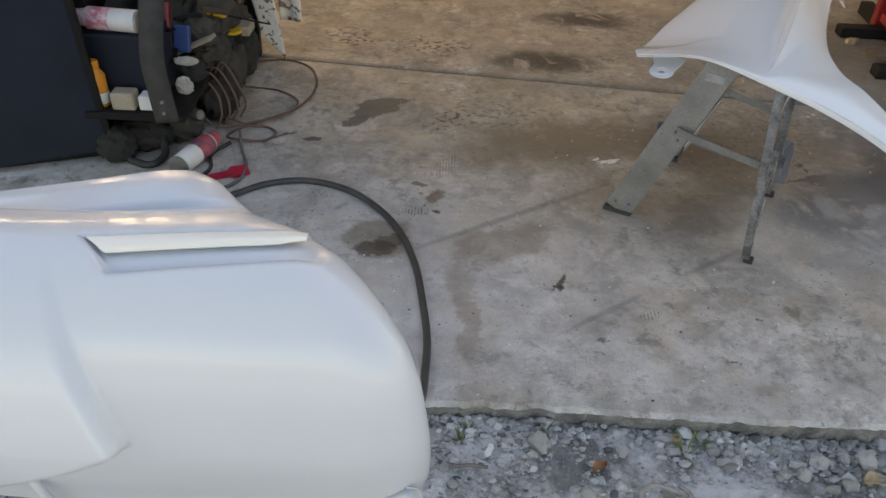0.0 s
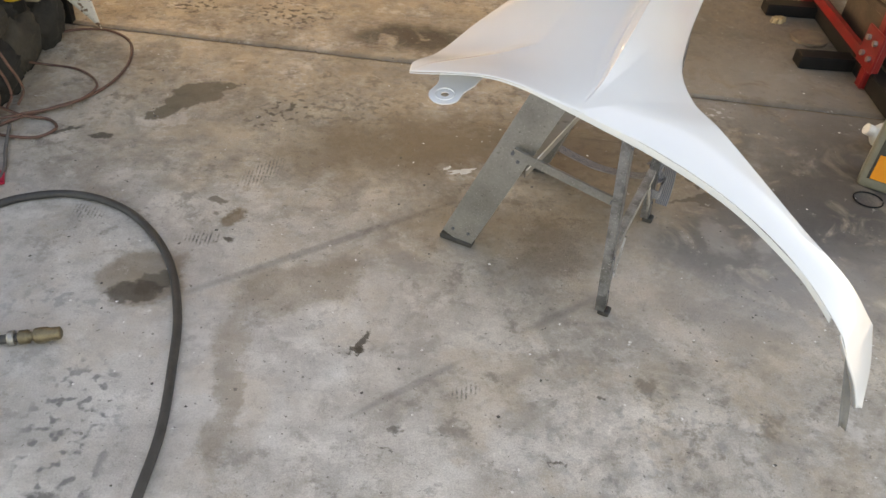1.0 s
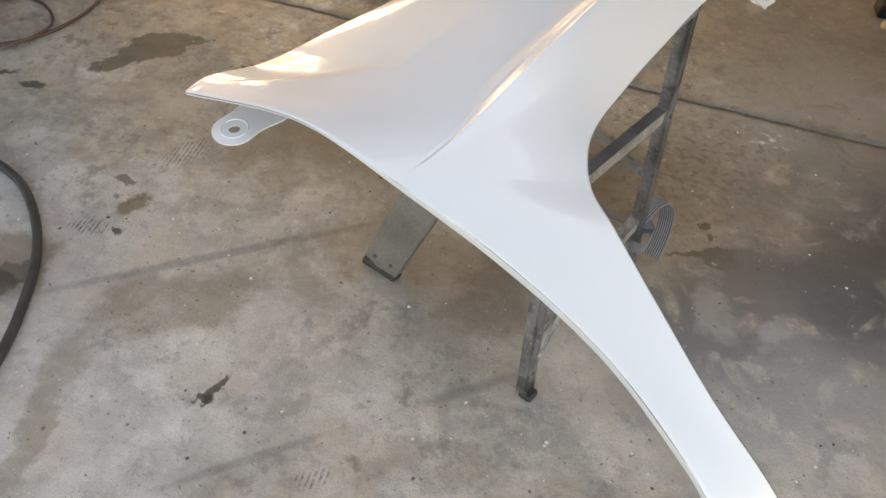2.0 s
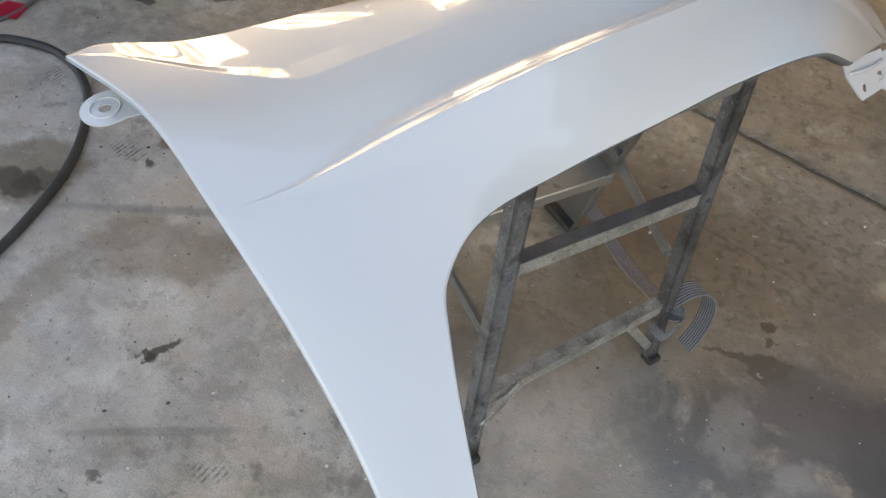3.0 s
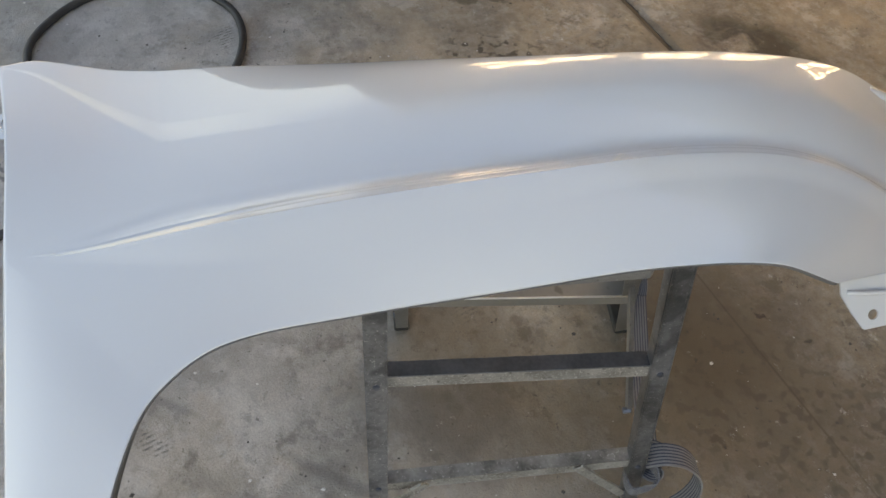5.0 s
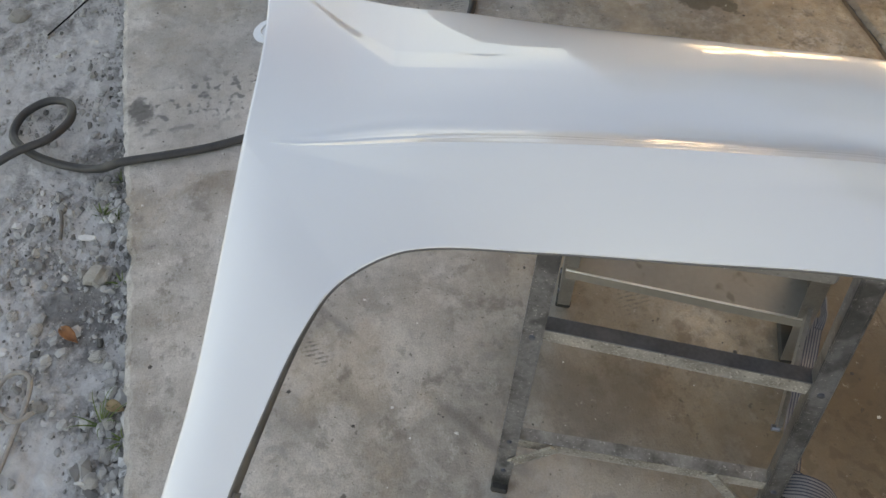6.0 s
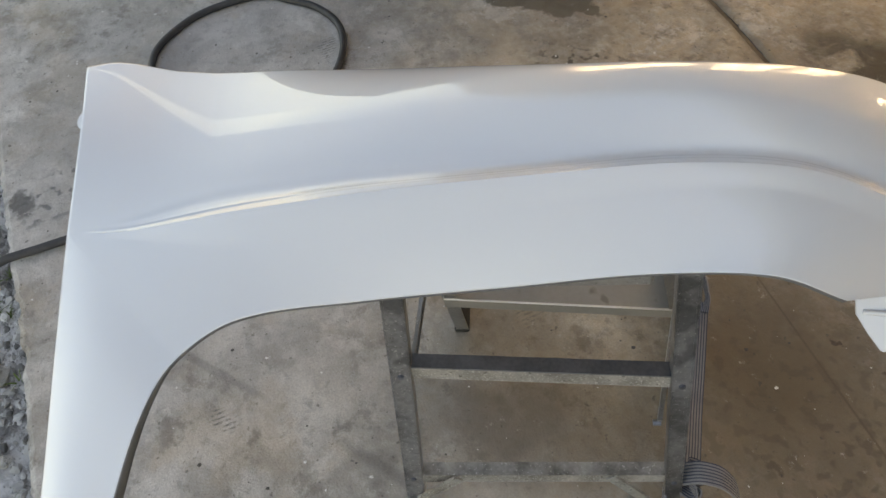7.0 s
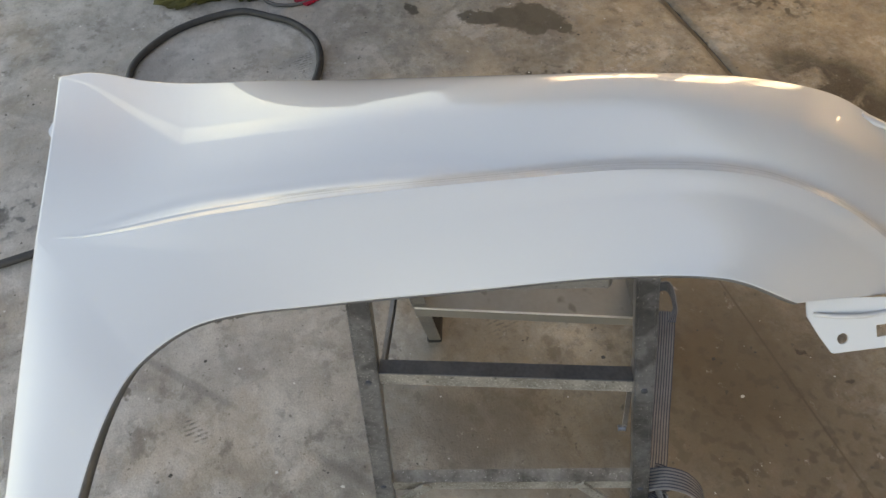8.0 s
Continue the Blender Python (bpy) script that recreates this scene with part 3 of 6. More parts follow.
for k_ in range(121):
    x_ = -2.6 + 6.6 * k_ / 120
    rows_.append([bm_.verts.new((x_, joint_line(x_) + d_, z_)) for d_, z_ in ((-0.003, -0.0085), (0.003, -0.0070), (0.009, -0.0085))])
for a_, c_ in zip(rows_, rows_[1:]):
    for j_ in range(2):
        bm_.faces.new((a_[j_], c_[j_], c_[j_ + 1], a_[j_ + 1]))
thing("joint_filler", bm_, JOINTDIRT, "brown dirt packed in the slab joint", "joint", kind="structure")


def wall(name, sx, sy, sz, at, label, mat=WALL):
    return thing(name, box(sx, sy, sz, at), mat, label, "wall", kind="structure")


FRONT, BACK = 2.72, 8.80
# unseen windows, placed and sized for their reflections in the fender
# along the wall from, to; sill, head
WEST_WINDOWS = [(3.40, 4.65, 0.72, 1.55), (4.90, 6.25, 0.72, 2.20), (6.50, 8.25, 0.72, 2.20)]
NORTH_WINDOW = (-1.75, -0.75, 0.85, 1.75)


def pierced_wall(name, start, end, openings, along_y, at, label):
    """A wall 0.15 thick with window openings."""
    bm = bmesh.new()
    pieces, p0 = [], start
    for a, c, sill, head in openings:
        pieces += [(p0, a, 0.0, 3.0), (a, c, 0.0, sill), (a, c, head, 3.0)]
        p0 = c
    pieces.append((p0, end, 0.0, 3.0))
    for a, c, z0, z1 in pieces:
        mid_ = ((a + c) / 2, (z0 + z1) / 2)
        if along_y:
            box(0.15, c - a, z1 - z0, (at, mid_[0], mid_[1]), bm=bm)
        else:
            box(c - a, 0.15, z1 - z0, (mid_[0], at, mid_[1]), bm=bm)
    return thing(name, bm, WALL, label, "wall", kind="structure")


pierced_wall("wall_west", FRONT, BACK + 0.05, WEST_WINDOWS, True, -2.3, "plain grey-tan garage side wall with three window openings")
pierced_wall("wall_north", -2.225, 3.325, [NORTH_WINDOW], False, BACK, "plain grey-tan garage back wall with a window opening")
wall("wall_east", 0.15, BACK + 0.05 - FRONT, 3.0, (3.4, (BACK + 0.05 + FRONT) / 2, 1.5), "plain grey-tan garage side wall")
wall("lintel_wall", 5.55, 0.15, 0.85, (0.55, FRONT + 0.08, 2.575), "plain grey-tan wall above the garage opening")
thing("ceiling", box(5.85, BACK + 0.1 - FRONT, 0.1, (0.55, (BACK + 0.1 + FRONT) / 2, 3.05)), CEIL, "plain grey garage ceiling", "ceiling", kind="structure")


# glowing sheets added outside the windows stand in for a sunlit yard
GLOW = bpy.data.materials.new("yard_glow")
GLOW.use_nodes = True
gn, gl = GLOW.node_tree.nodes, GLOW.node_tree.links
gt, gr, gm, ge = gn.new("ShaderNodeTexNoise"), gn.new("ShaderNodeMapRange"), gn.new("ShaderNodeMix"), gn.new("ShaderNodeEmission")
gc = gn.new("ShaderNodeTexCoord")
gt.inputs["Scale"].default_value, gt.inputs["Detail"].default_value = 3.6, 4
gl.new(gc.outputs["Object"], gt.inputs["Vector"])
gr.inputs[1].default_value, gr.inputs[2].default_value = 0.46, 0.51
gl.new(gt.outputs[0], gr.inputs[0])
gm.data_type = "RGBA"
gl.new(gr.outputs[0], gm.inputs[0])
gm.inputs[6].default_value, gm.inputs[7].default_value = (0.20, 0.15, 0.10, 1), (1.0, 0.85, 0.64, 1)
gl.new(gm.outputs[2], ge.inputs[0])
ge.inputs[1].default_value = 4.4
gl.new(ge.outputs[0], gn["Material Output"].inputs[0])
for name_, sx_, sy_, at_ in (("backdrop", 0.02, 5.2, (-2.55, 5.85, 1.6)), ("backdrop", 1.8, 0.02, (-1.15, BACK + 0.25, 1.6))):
    thing(name_, box(sx_, sy_, 1.8, at_), GLOW, "glowing sheet outside the garage windows in place of a sunlit yard", "backdrop", kind="structure")


def ground_height(x, y):
    h = -0.045 + 0.010 * noise.noise((x * 3, y * 3, 0)) + 0.006 * noise.noise((x * 13, y * 13, 2))
    return h - 0.02 * max(0, min(1, (x - 0.3))) * (y > 0.6)


def ground():
    bm = bmesh.new()
    def fn(u, v):
        # finer near the slab
        x = -1.6 + 3.4 * u
        y = 1.16 - 0.9 * v
        return (x, y, ground_height(x, y) + 0.007 * noise.noise((x * 38, y * 38, 5)) + 0.0045 * noise.noise((x * 95, y * 95, 8)))
    grid_mesh(fn, 620, 180, bm)
    far = 400
    inner = [(-1.6, 0.26), (1.8, 0.26), (1.8, 1.16), (-1.6, 1.16)]
    outer = [(-far, -far), (far, -far), (far, far), (-far, far)]
    vi = [bm.verts.new((x, y, -0.05)) for x, y in inner]
    vo = [bm.verts.new((x, y, -0.09)) for x, y in outer]
    for k in range(4):
        bm.faces.new((vo[k], vo[(k + 1) % 4], vi[(k + 1) % 4], vi[k]))
    return thing("ground", bm, GRAVEL, "grey gravel and dirt yard", "ground", kind="structure", smooth=True)


ground()

# ---- the fender ----
CREST = [(0.441, 1.508, 0.655), (0.446, 1.547, 0.648), (0.482, 1.620, 0.6255), (0.555, 1.748, 0.6315), (0.655, 1.876, 0.660),
         (0.760, 1.984, 0.6965), (0.841, 2.087, 0.716), (0.892, 2.191, 0.7043), (0.931, 2.273, 0.6767), (0.978, 2.318, 0.647)]
CREASE = [(0.694, 1.448, 0.642), (0.741, 1.522, 0.657), (0.798, 1.637, 0.684), (0.857, 1.771, 0.702), (0.910, 1.906, 0.706),
          (0.953, 2.026, 0.700), (1.003, 2.1245, 0.6867), (1.058, 2.192, 0.6556), (1.133, 2.266, 0.581)]
ARCH = [(0.889, 1.520, 0.627), (0.881, 1.587, 0.640), (0.913, 1.700, 0.638), (0.963, 1.832, 0.640), (1.015, 1.952, 0.650), (1.069, 2.040, 0.6584), (1.106, 2.096, 0.631)]
ARCH_TAIL = [(0.889, 1.520, 0.627), (0.921, 1.477, 0.612), (0.975, 1.425, 0.573), (1.048, 1.363, 0.517), (1.125, 1.314, 0.459), (1.182, 1.292, 0.392)]
DOOR_UP = [(0.441, 1.508, 0.655), (0.571, 1.488, 0.665), (0.694, 1.448, 0.642)]
DOOR_LOW = [(0.694, 1.448, 0.642), (0.816, 1.405, 0.606), (0.932, 1.356, 0.556), (1.029, 1.297, 0.494), (1.105, 1.245, 0.415), (1.122, 1.226, 0.380)]
DOOR_TIP = [(1.122, 1.226, 0.380), (1.143, 1.212, 0.342), (1.157, 1.199, 0.304)]
ARCH_TIP = [(1.182, 1.292, 0.392), (1.184, 1.255, 0.345), (1.166, 1.200, 0.301)]
LAMP_EDGE = [(0.978, 2.318, 0.647), (0.989, 2.308, 0.645), (1.015, 2.311, 0.632), (1.050, 2.327, 0.611), (1.082, 2.348, 0.590)]
FRONT_UP = LAMP_EDGE + [(1.089, 2.351, 0.585), (1.097, 2.348, 0.582), (1.114, 2.336, 0.576), (1.132, 2.318, 0.569), (1.141, 2.297, 0.568), (1.133, 2.266, 0.581)]
FRONT_LOW = [(1.133, 2.266, 0.581), (1.106, 2.096, 0.631)]


BEAD_LOW, BEAD_HIGH = 0.04, 0.56
BEAD_STEPS = ((-0.0180, 0.0050), (-0.0118, 0.0040), (-0.0035, 0.0040))


ARCH_ALL = ARCH_TAIL[::-1] + ARCH[1:]


def line_length(pts):
    return sum((Vector(a) - Vector(c)).length for a, c in zip(pts, pts[1:]))


ARCH_JOIN = line_length(ARCH_TAIL) / line_length(ARCH_ALL)


def arch(u):
    return spline(ARCH_ALL, ARCH_JOIN + (1 - ARCH_JOIN) * u)


def arch_tail(u):
    return spline(ARCH_ALL, ARCH_JOIN * (1 - u))


def smooth(x, a, c):
    t = max(0.0, min(1.0, (x - a) / (c - a)))
    return t * t * (3 - 2 * t)


def blend_dev(line, v):
    """How far a boundary line departs from its own chord."""
    return spline(line, v) - Vector(line[0]).lerp(Vector(line[-1]), v)


def ramp(d, start, length, s0, s1):
    """Height gained along a short, slightly curved incline."""
    x = max(0.0, min(1.0, (d - start) / length))
    return length * (s0 * x + (s1 - s0) * x * x / 2)


def bead(d, u):
    """Fine ridges of the body line, then a slow fall; d is the signed distance from its lower ridge."""
    k = 0.30 + 0.95 * smooth(u, 0.02, 0.20) - 0.35 * smooth(u, 0.30, 0.50)
    d = d / k
    h = sum(ramp(d, start, length, BEAD_LOW, BEAD_HIGH) for start, length in BEAD_STEPS)
    full = sum(length for start, length in BEAD_STEPS) * (BEAD_LOW + BEAD_HIGH) / 2
    tail = smooth(u, 0.015, 0.05) * (1 - smooth(u, 0.16, 0.34))
    groove = 0.0030 * tail * math.exp(-((d + 0.0085) / 0.0060) ** 2)
    ridge = 0.0009 * tail * math.exp(-((d - 0.0010) / 0.0022) ** 2)
    shoulder = 0.0012 * math.exp(-((d + 0.024) / 0.008) ** 2)
    return k * (smooth(u, 0.02, 0.12) * (h - full * smooth(d, 0.003, 0.040) - shoulder) - groove + ridge)


def edge_step(d):
    """The panel rolls down a little along the door edge, d metres from it."""
    return 0.0012 * max(0.0, 1 - d / 0.005) ** 2


def soft_min(x, top, r):
    """x up to the fold, level after it, with a small radius."""
    d = x - top
    return top - r * math.log(1 + math.exp(max(-40.0, min(40.0, -d / r)))) if d < 40 * r else top


def soft_max(x, r):
    """x where positive, else nothing, with a soft start."""
    return r * math.log(1 + math.exp(max(-40.0, min(40.0, x / r))))


def fender_upper(u, w):
    v = 1 - (1 - w) ** 1.7
    a, c = spline(CREST, u), spline(CREASE, u)
    p = a.lerp(c, v)
    w0, w1 = (1 - u) ** 8, u ** 12
    p = p + blend_dev(DOOR_UP, v) * w0 + blend_dev(FRONT_UP, v) * w1
    mid = (1 - w0) * (1 - w1)
    # rolled crest, then a shallow hollow above the body line
    crown = 0.020 * (1 - math.exp(-v / (0.19 + 0.07 * smooth(u, 0.5, 0.85)))) * (1 - smooth(v, 0.40, 1.0))
    p.z += mid * smooth(u, 0.16, 0.42) * crown
    p.z -= mid * smooth(u, 0.04, 0.22) * 0.003 * math.exp(-((v - 0.85) / 0.10) ** 2)
    p.z += bead((v - 1) * (c - a).length, u) * (1 - w1)
    # the panel stays level with the door corner and breaks down to the dipped crest along a crisp fold
    line = max(0.03, min(3.2 * u, 0.53))
    lift = 0.42 * soft_max(0.657 + 0.04 * u - a.z, 0.004) * (1 - smooth(u, 0.22, 0.44))
    p.z += lift * (1 - max(v, line)) * max(0.0, soft_min(v / line, 1.0, 0.006))
    p.z -= edge_step(u * 1.08)
    return p


def fender_lower(u, w):
    v = w ** 1.7
    c, a = spline(CREASE, u), arch(u)
    p = c.lerp(a, v)
    w1 = u ** 12
    p = p + blend_dev(FRONT_LOW, v) * w1
    p.z += 0.007 * math.sin(math.pi * v) * (1 - w1)
    p.z += bead(v * (a - c).length, u) * (1 - w1)
    p.z -= edge_step(u * 1.08 + v * (a - c).length * 0.6)
    return p


def fender_tail(u, w):
    v = w ** 1.7
    a, c = spline(DOOR_LOW, u), arch_tail(u)
    p = a.lerp(c, v)
    p.z -= edge_step(v * (c - a).length * (0.6 + 0.4 * min(1, u / 0.3)))
    k = smooth(u, 0.0, 0.5)
    return p + Vector((0.25 * k, -0.2 * k, 1)) * ((0.007 - 0.003 * smooth(u, 0.0, 0.7)) * math.sin(math.pi * v))


def fender_tip(u, w):
    v = w ** 1.7
    a, c = spline(DOOR_TIP, u), spline(ARCH_TIP, u)
    p = a.lerp(c, v)
    p.z -= edge_step(v * (c - a).length)
    return p + Vector((0.25, -0.2, 1)) * (0.004 * math.sin(math.pi * v) * (1 - u))


def fender_bmesh():
    bm = bmesh.new()
    grid_mesh(lambda u, w: fender_upper(u ** 1.4, w), 320, 220, bm)
    grid_mesh(lambda u, w: fender_lower(u ** 1.4, w), 320, 110, bm)
    grid_mesh(fender_tail, 90, 110, bm)
    grid_mesh(fender_tip, 16, 110, bm)
    bmesh.ops.remove_doubles(bm, verts=bm.verts, dist=0.0002)
    bm.verts.ensure_lookup_table()
    c0, a0 = Vector(CREASE[0]), Vector(ARCH[0])
    d = (a0 - c0).normalized()
    near = [v for v in bm.verts if not v.is_boundary and 0.0 < (v.co - c0).dot(d) < (a0 - c0).length and ((v.co - c0) - d * (v.co - c0).dot(d)).length < 0.03]
    for _ in range(12):
        bmesh.ops.smooth_vert(bm, verts=near, factor=0.5, use_axis_x=True, use_axis_y=True, use_axis_z=True)
    bmesh.ops.recalc_face_normals(bm, faces=bm.faces)
    return bm


def flange(points, away, bm=None, steps=120):
    """A turned-down edge: two strips that follow the rim; away(u) gives the two offsets."""
    bm = bm or bmesh.new()
    rows = []
    for k in range(steps + 1):
        u = k / steps
        p = points(u)
        o1, o2 = away(u)
        rows.append([bm.verts.new(p), bm.verts.new(p + o1), bm.verts.new(p + o2)])
    for a, c in zip(rows, rows[1:]):
        for j in range(2):
            bm.faces.new((a[j], c[j], c[j + 1], a[j + 1]))
    return bm


def solid(ob, t, offset=-1):
    m_ = ob.modifiers.new("thickness", "SOLIDIFY")
    m_.thickness, m_.offset = t, offset
    return ob


def plate(outline, holes, t, m, bm=None):
    """A flat plate with holes, built as a ring-filled face set; outline and holes are lists of (x, y)."""
    bm = bm or bmesh.new()
    edges = []
    for loop in [outline] + holes:
        vs = [bm.verts.new(m @ Vector((x, y, 0))) for x, y in loop]
        edges += [bm.edges.new((vs[k], vs[(k + 1) % len(vs)])) for k in range(len(vs))]
    bmesh.ops.triangle_fill(bm, use_beauty=True, use_dissolve=False, edges=edges)
    up = m.to_3x3() @ Vector((0, 0, 1))
    bmesh.ops.reverse_faces(bm, faces=[f for f in bm.faces if f.normal.dot(up) < 0])
    return bm


def circle(x, y, r, n_=14):
    return [(x + r * math.cos(2 * math.pi * k / n_), y + r * math.sin(2 * math.pi * k / n_)) for k in range(n_)]


def axes(origin, ex, ey):
    ex = Vector(ex).normalized()
    ez = ex.cross(Vector(ey)).normalized()
    ey = ez.cross(ex)
    m_ = Matrix((ex, ey, ez)).transposed().to_4x4()
    m_.translation = origin
    return m_


def build_fender():
    root = base("car_fender", Matrix.Identity(4), "freshly painted pearl white car front fender resting on a stepladder", "car fender")
    skin = part("outer_panel", fender_bmesh(), PAINT, root, "glossy pearl white curved panel with a sharp body line", True)
    solid(skin, 0.0015)
    ahead = Vector((0.605, 0.796, 0))
    rebate = DOOR_UP + DOOR_LOW[1:4] + [(1.068, 1.271, 0.457), (1.087, 1.257, 0.436)]
    under = Vector((0, 0, 0.0022))
    deep = lambda u: 0.25 + 0.75 * smooth(u, 0.10, 0.45)
    ob = part("door_edge_flange", flange(lambda u: spline(rebate, u) - under, lambda u: (Vector((0, 0, -0.0115 * deep(u))) + ahead * 0.0075, Vector((0, 0, -0.0145 * deep(u))) + ahead * 0.0045)), PAINT, root, "turned-down white edge flange", True)
    solid(ob, 0.001)
    door = DOOR_LOW[4:] + DOOR_TIP[1:]
    ob = part("tail_edge_flange", flange(lambda u: spline(door, u) - under, lambda u: (ahead * 0.003 + Vector((0, 0, -0.004)), ahead * 0.010 + Vector((-0.004, 0, -0.010))), None, 40), PAINT, root, "", True)
    solid(ob, 0.001)
    bm = bmesh.new()
    rows = []
    for k in range(13):
        f = k / 12
        a, c = Vector((1.118, 1.231, 0.388)).lerp(Vector((1.154, 1.206, 0.246)), f), Vector((1.124, 1.234, 0.378)).lerp(Vector((1.170, 1.207, 0.234)), f)
        c.z += 0.030 * math.sin(math.pi * f) * f
        rows.append([bm.verts.new(a.lerp(c, j / 4) + Vector((0, 0.006, 0)) * math.sin(math.pi * j / 4) * f) for j in range(5)])
    for a, c in zip(rows, rows[1:]):
        for j in range(4):
            bm.faces.new((a[j], c[j], c[j + 1], a[j + 1]))
    solid(part("tail_bracket", bm, GREYPRIMER, root, "bare grey inner flange below the panel's tip", True), 0.0012)
    ob = part("arch_lip", flange(lambda u: spline(ARCH_ALL, u), lambda u: (Vector((-0.003, 0.001, -0.006)).lerp(Vector((-0.001, 0.001, -0.004)), 1 - smooth(u, 0.16, 0.46)), Vector((-0.012, 0.004, -0.012)).lerp(Vector((-0.003, 0.006, -0.012)), 1 - smooth(u, 0.16, 0.46)))), SHADED_LIP, root, "thin folded wheel arch lip, coloured dark for its shade", True)
    solid(ob, 0.001)
    side = Vector((-0.796, 0.605, 0))
    ob = part("hood_edge_flange", flange(lambda u: spline(CREST, 0.13 + 0.87 * u), lambda u: (side * 0.006 * smooth(u, 0.0, 0.15) + Vector((0, 0, -0.001 - 0.011 * smooth(u, 0.0, 0.15))), side * 0.004 + Vector((0, 0, -0.002 - 0.053 * smooth(u, 0.0, 0.3))))), PAINT, root, "", True)
    solid(ob, 0.001)
    ob = part("lamp_edge_flange", flange(lambda u: spline(LAMP_EDGE, u), lambda u: (Vector((0.003, 0.003, -0.006)), Vector((-0.006, -0.004, -0.016)))), PAINT, root, "", True)
    solid(ob, 0.001)
    part("rolled_rim", tube([tuple(spline(LAMP_EDGE, u) + Vector((0, 0, -0.0008))) for u in np.linspace(0, 1, 24)], 0.0022, 60, 8), PAINT, root, "rolled white rim of the lamp opening", True)
    horn = [(0.955, 2.293, 0.6629), (0.977, 2.316, 0.651), (0.995, 2.335, 0.640), (1.005, 2.346, 0.631), (1.008, 2.348, 0.624)]
    ob = part("hood_corner_horn", flange(lambda u: spline(horn, u), lambda u: (Vector((0.003, -0.003, 0.0002)) * (1 - u), Vector((0.006, -0.007, -0.003)) * (1 - u) ** 0.7), None, 30), PAINT, root, "narrow white hooked corner beside the lamp opening", True)
    solid(ob, 0.0015)
    # Thin black plate on the panel stands in for a shaded hole
    m_ = axes((0.996, 2.324, 0.6335), (0.024, 0.028, -0.017), (-0.65, 0.6, 0.25))
    slit = [(0.017 * math.cos(a), 0.0052 * math.sin(a)) for a in np.linspace(0, 2 * math.pi, 21)[:-1]]
    solid(part("recess_shade_plate", plate(slit, [], 0.001, m_), BLACKSTEEL, root, "black plate in place of the shaded slit under the hooked corner"), 0.001)
    # mounting tab beyond the door edge
    m_ = axes((0.497, 1.499, 0.625), (-0.45, -0.85, -0.12), (0.85, -0.45, 0.0))
    tab = [(-0.072, -0.040), (-0.044, -0.033), (-0.026, -0.025), (-0.016, -0.0235)] + [(0.025 * math.cos(a), 0.025 * math.sin(a)) for a in np.linspace(-1.5, 1.5, 14)] + [(-0.016, 0.0235), (-0.026, 0.025), (-0.044, 0.030), (-0.072, 0.030)]
    solid(part("mounting_tab", plate(tab, [circle(0, 0, 0.0065)], 0.002, m_), PAINT, root, "white steel mounting tab with a bolt hole"), 0.002)
    part("raised_ring", tube([tuple(m_ @ Vector((0.0150 * math.cos(a), 0.0150 * math.sin(a), 0.0006))) for a in np.linspace(0, 2 * math.pi, 25)], 0.0010, 48, 6), PAINT, root, "raised ring round the bolt hole", True)
    # small tabs with holes on the arch lip
    for u_ in (0.30, 0.42):
        p_ = spline(ARCH_TAIL, 1 - u_ * 2 + 0.35) if u_ > 0.4 else spline(ARCH_TAIL, 0.62)
        m_ = Matrix.Translation(p_ + Vector((0.001, 0.004, -0.012))) @ axes((0, 0, 0), (0.6, -0.45, -0.6), (-0.4, 0.2, -0.8))
        solid(part("arch_tab", plate([(-0.016, -0.006), (-0.010, 0.012), (0.010, 0.012), (0.016, -0.006)], [circle(0, 0.003, 0.0035, 10)], 0.001, m_), SHADED_LIP, root, "small tab with a screw hole, coloured dark for its shade"), 0.001)
    # brackets at the front lower edge
    m_ = axes((1.136, 2.151, 0.582), (0.30, 0.94, 0.03), (-0.62, 0.14, 0.70))
    br = [(-0.036, 0.042), (-0.0367, 0.0234), (-0.0278, 0.0028), (-0.0182, -0.0155), (-0.0160, -0.0170), (0.0440, -0.0185), (0.0464, -0.0165), (0.0419, 0.0111), (0.0408, 0.030)]
    br = [(x * 1.10, y) for x, y in br]
    sq = [(0.025, -0.007), (0.037, -0.007), (0.037, 0.005), (0.025, 0.005)]
    solid(part("front_bracket", plate(br, [circle(-0.008, -0.0035, 0.0055), sq], 0.002, m_), PAINT, root, "white stamped bracket with round and square holes"), 0.002)
    rib = [m_ @ Vector(v) for v in ((-0.034, 0.026, 0.001), (-0.010, 0.021, 0.004), (0.015, 0.018, 0.004), (0.039, 0.018, 0.001))]
    part("stamped_rib", tube([tuple(v - Vector((0, 0, 0.0015))) for v in rib], 0.0024, 16, 8), PAINT, root, "stamped white stiffening rib", True)
    m_ = axes((1.169, 2.342, 0.505), (0.7315, 0.6792, -0.0599), (-0.536, 0.6271, 0.5652))
    br = [(-0.0471, -0.001), (-0.0449, 0.009), (-0.0325, 0.0241), (-0.0206, 0.0256), (-0.004, 0.0353), (-0.0001, 0.0335), (0.0046, 0.0205), (0.0183, 0.0073), (0.0321, -0.0067), (0.035, -0.0161), (0.0276, -0.029), (0.0108, -0.034), (-0.0127, -0.0303), (-0.0282, -0.0233), (-0.0403, -0.0121)]
    cx, cy = -0.0216, -0.0008
    sq = [(cx - 0.0055, cy - 0.0055), (cx + 0.0055, cy - 0.0055), (cx + 0.0055, cy + 0.0055), (cx - 0.0055, cy + 0.0055)]
    solid(part("lower_bracket", plate(br, [sq, circle(0.0015, 0.0119, 0.0052), circle(0.0202, -0.009, 0.0055)], 0.002, m_), PAINT, root, "white tapered bracket with one square and two round holes"), 0.002)
    return root


build_fender()

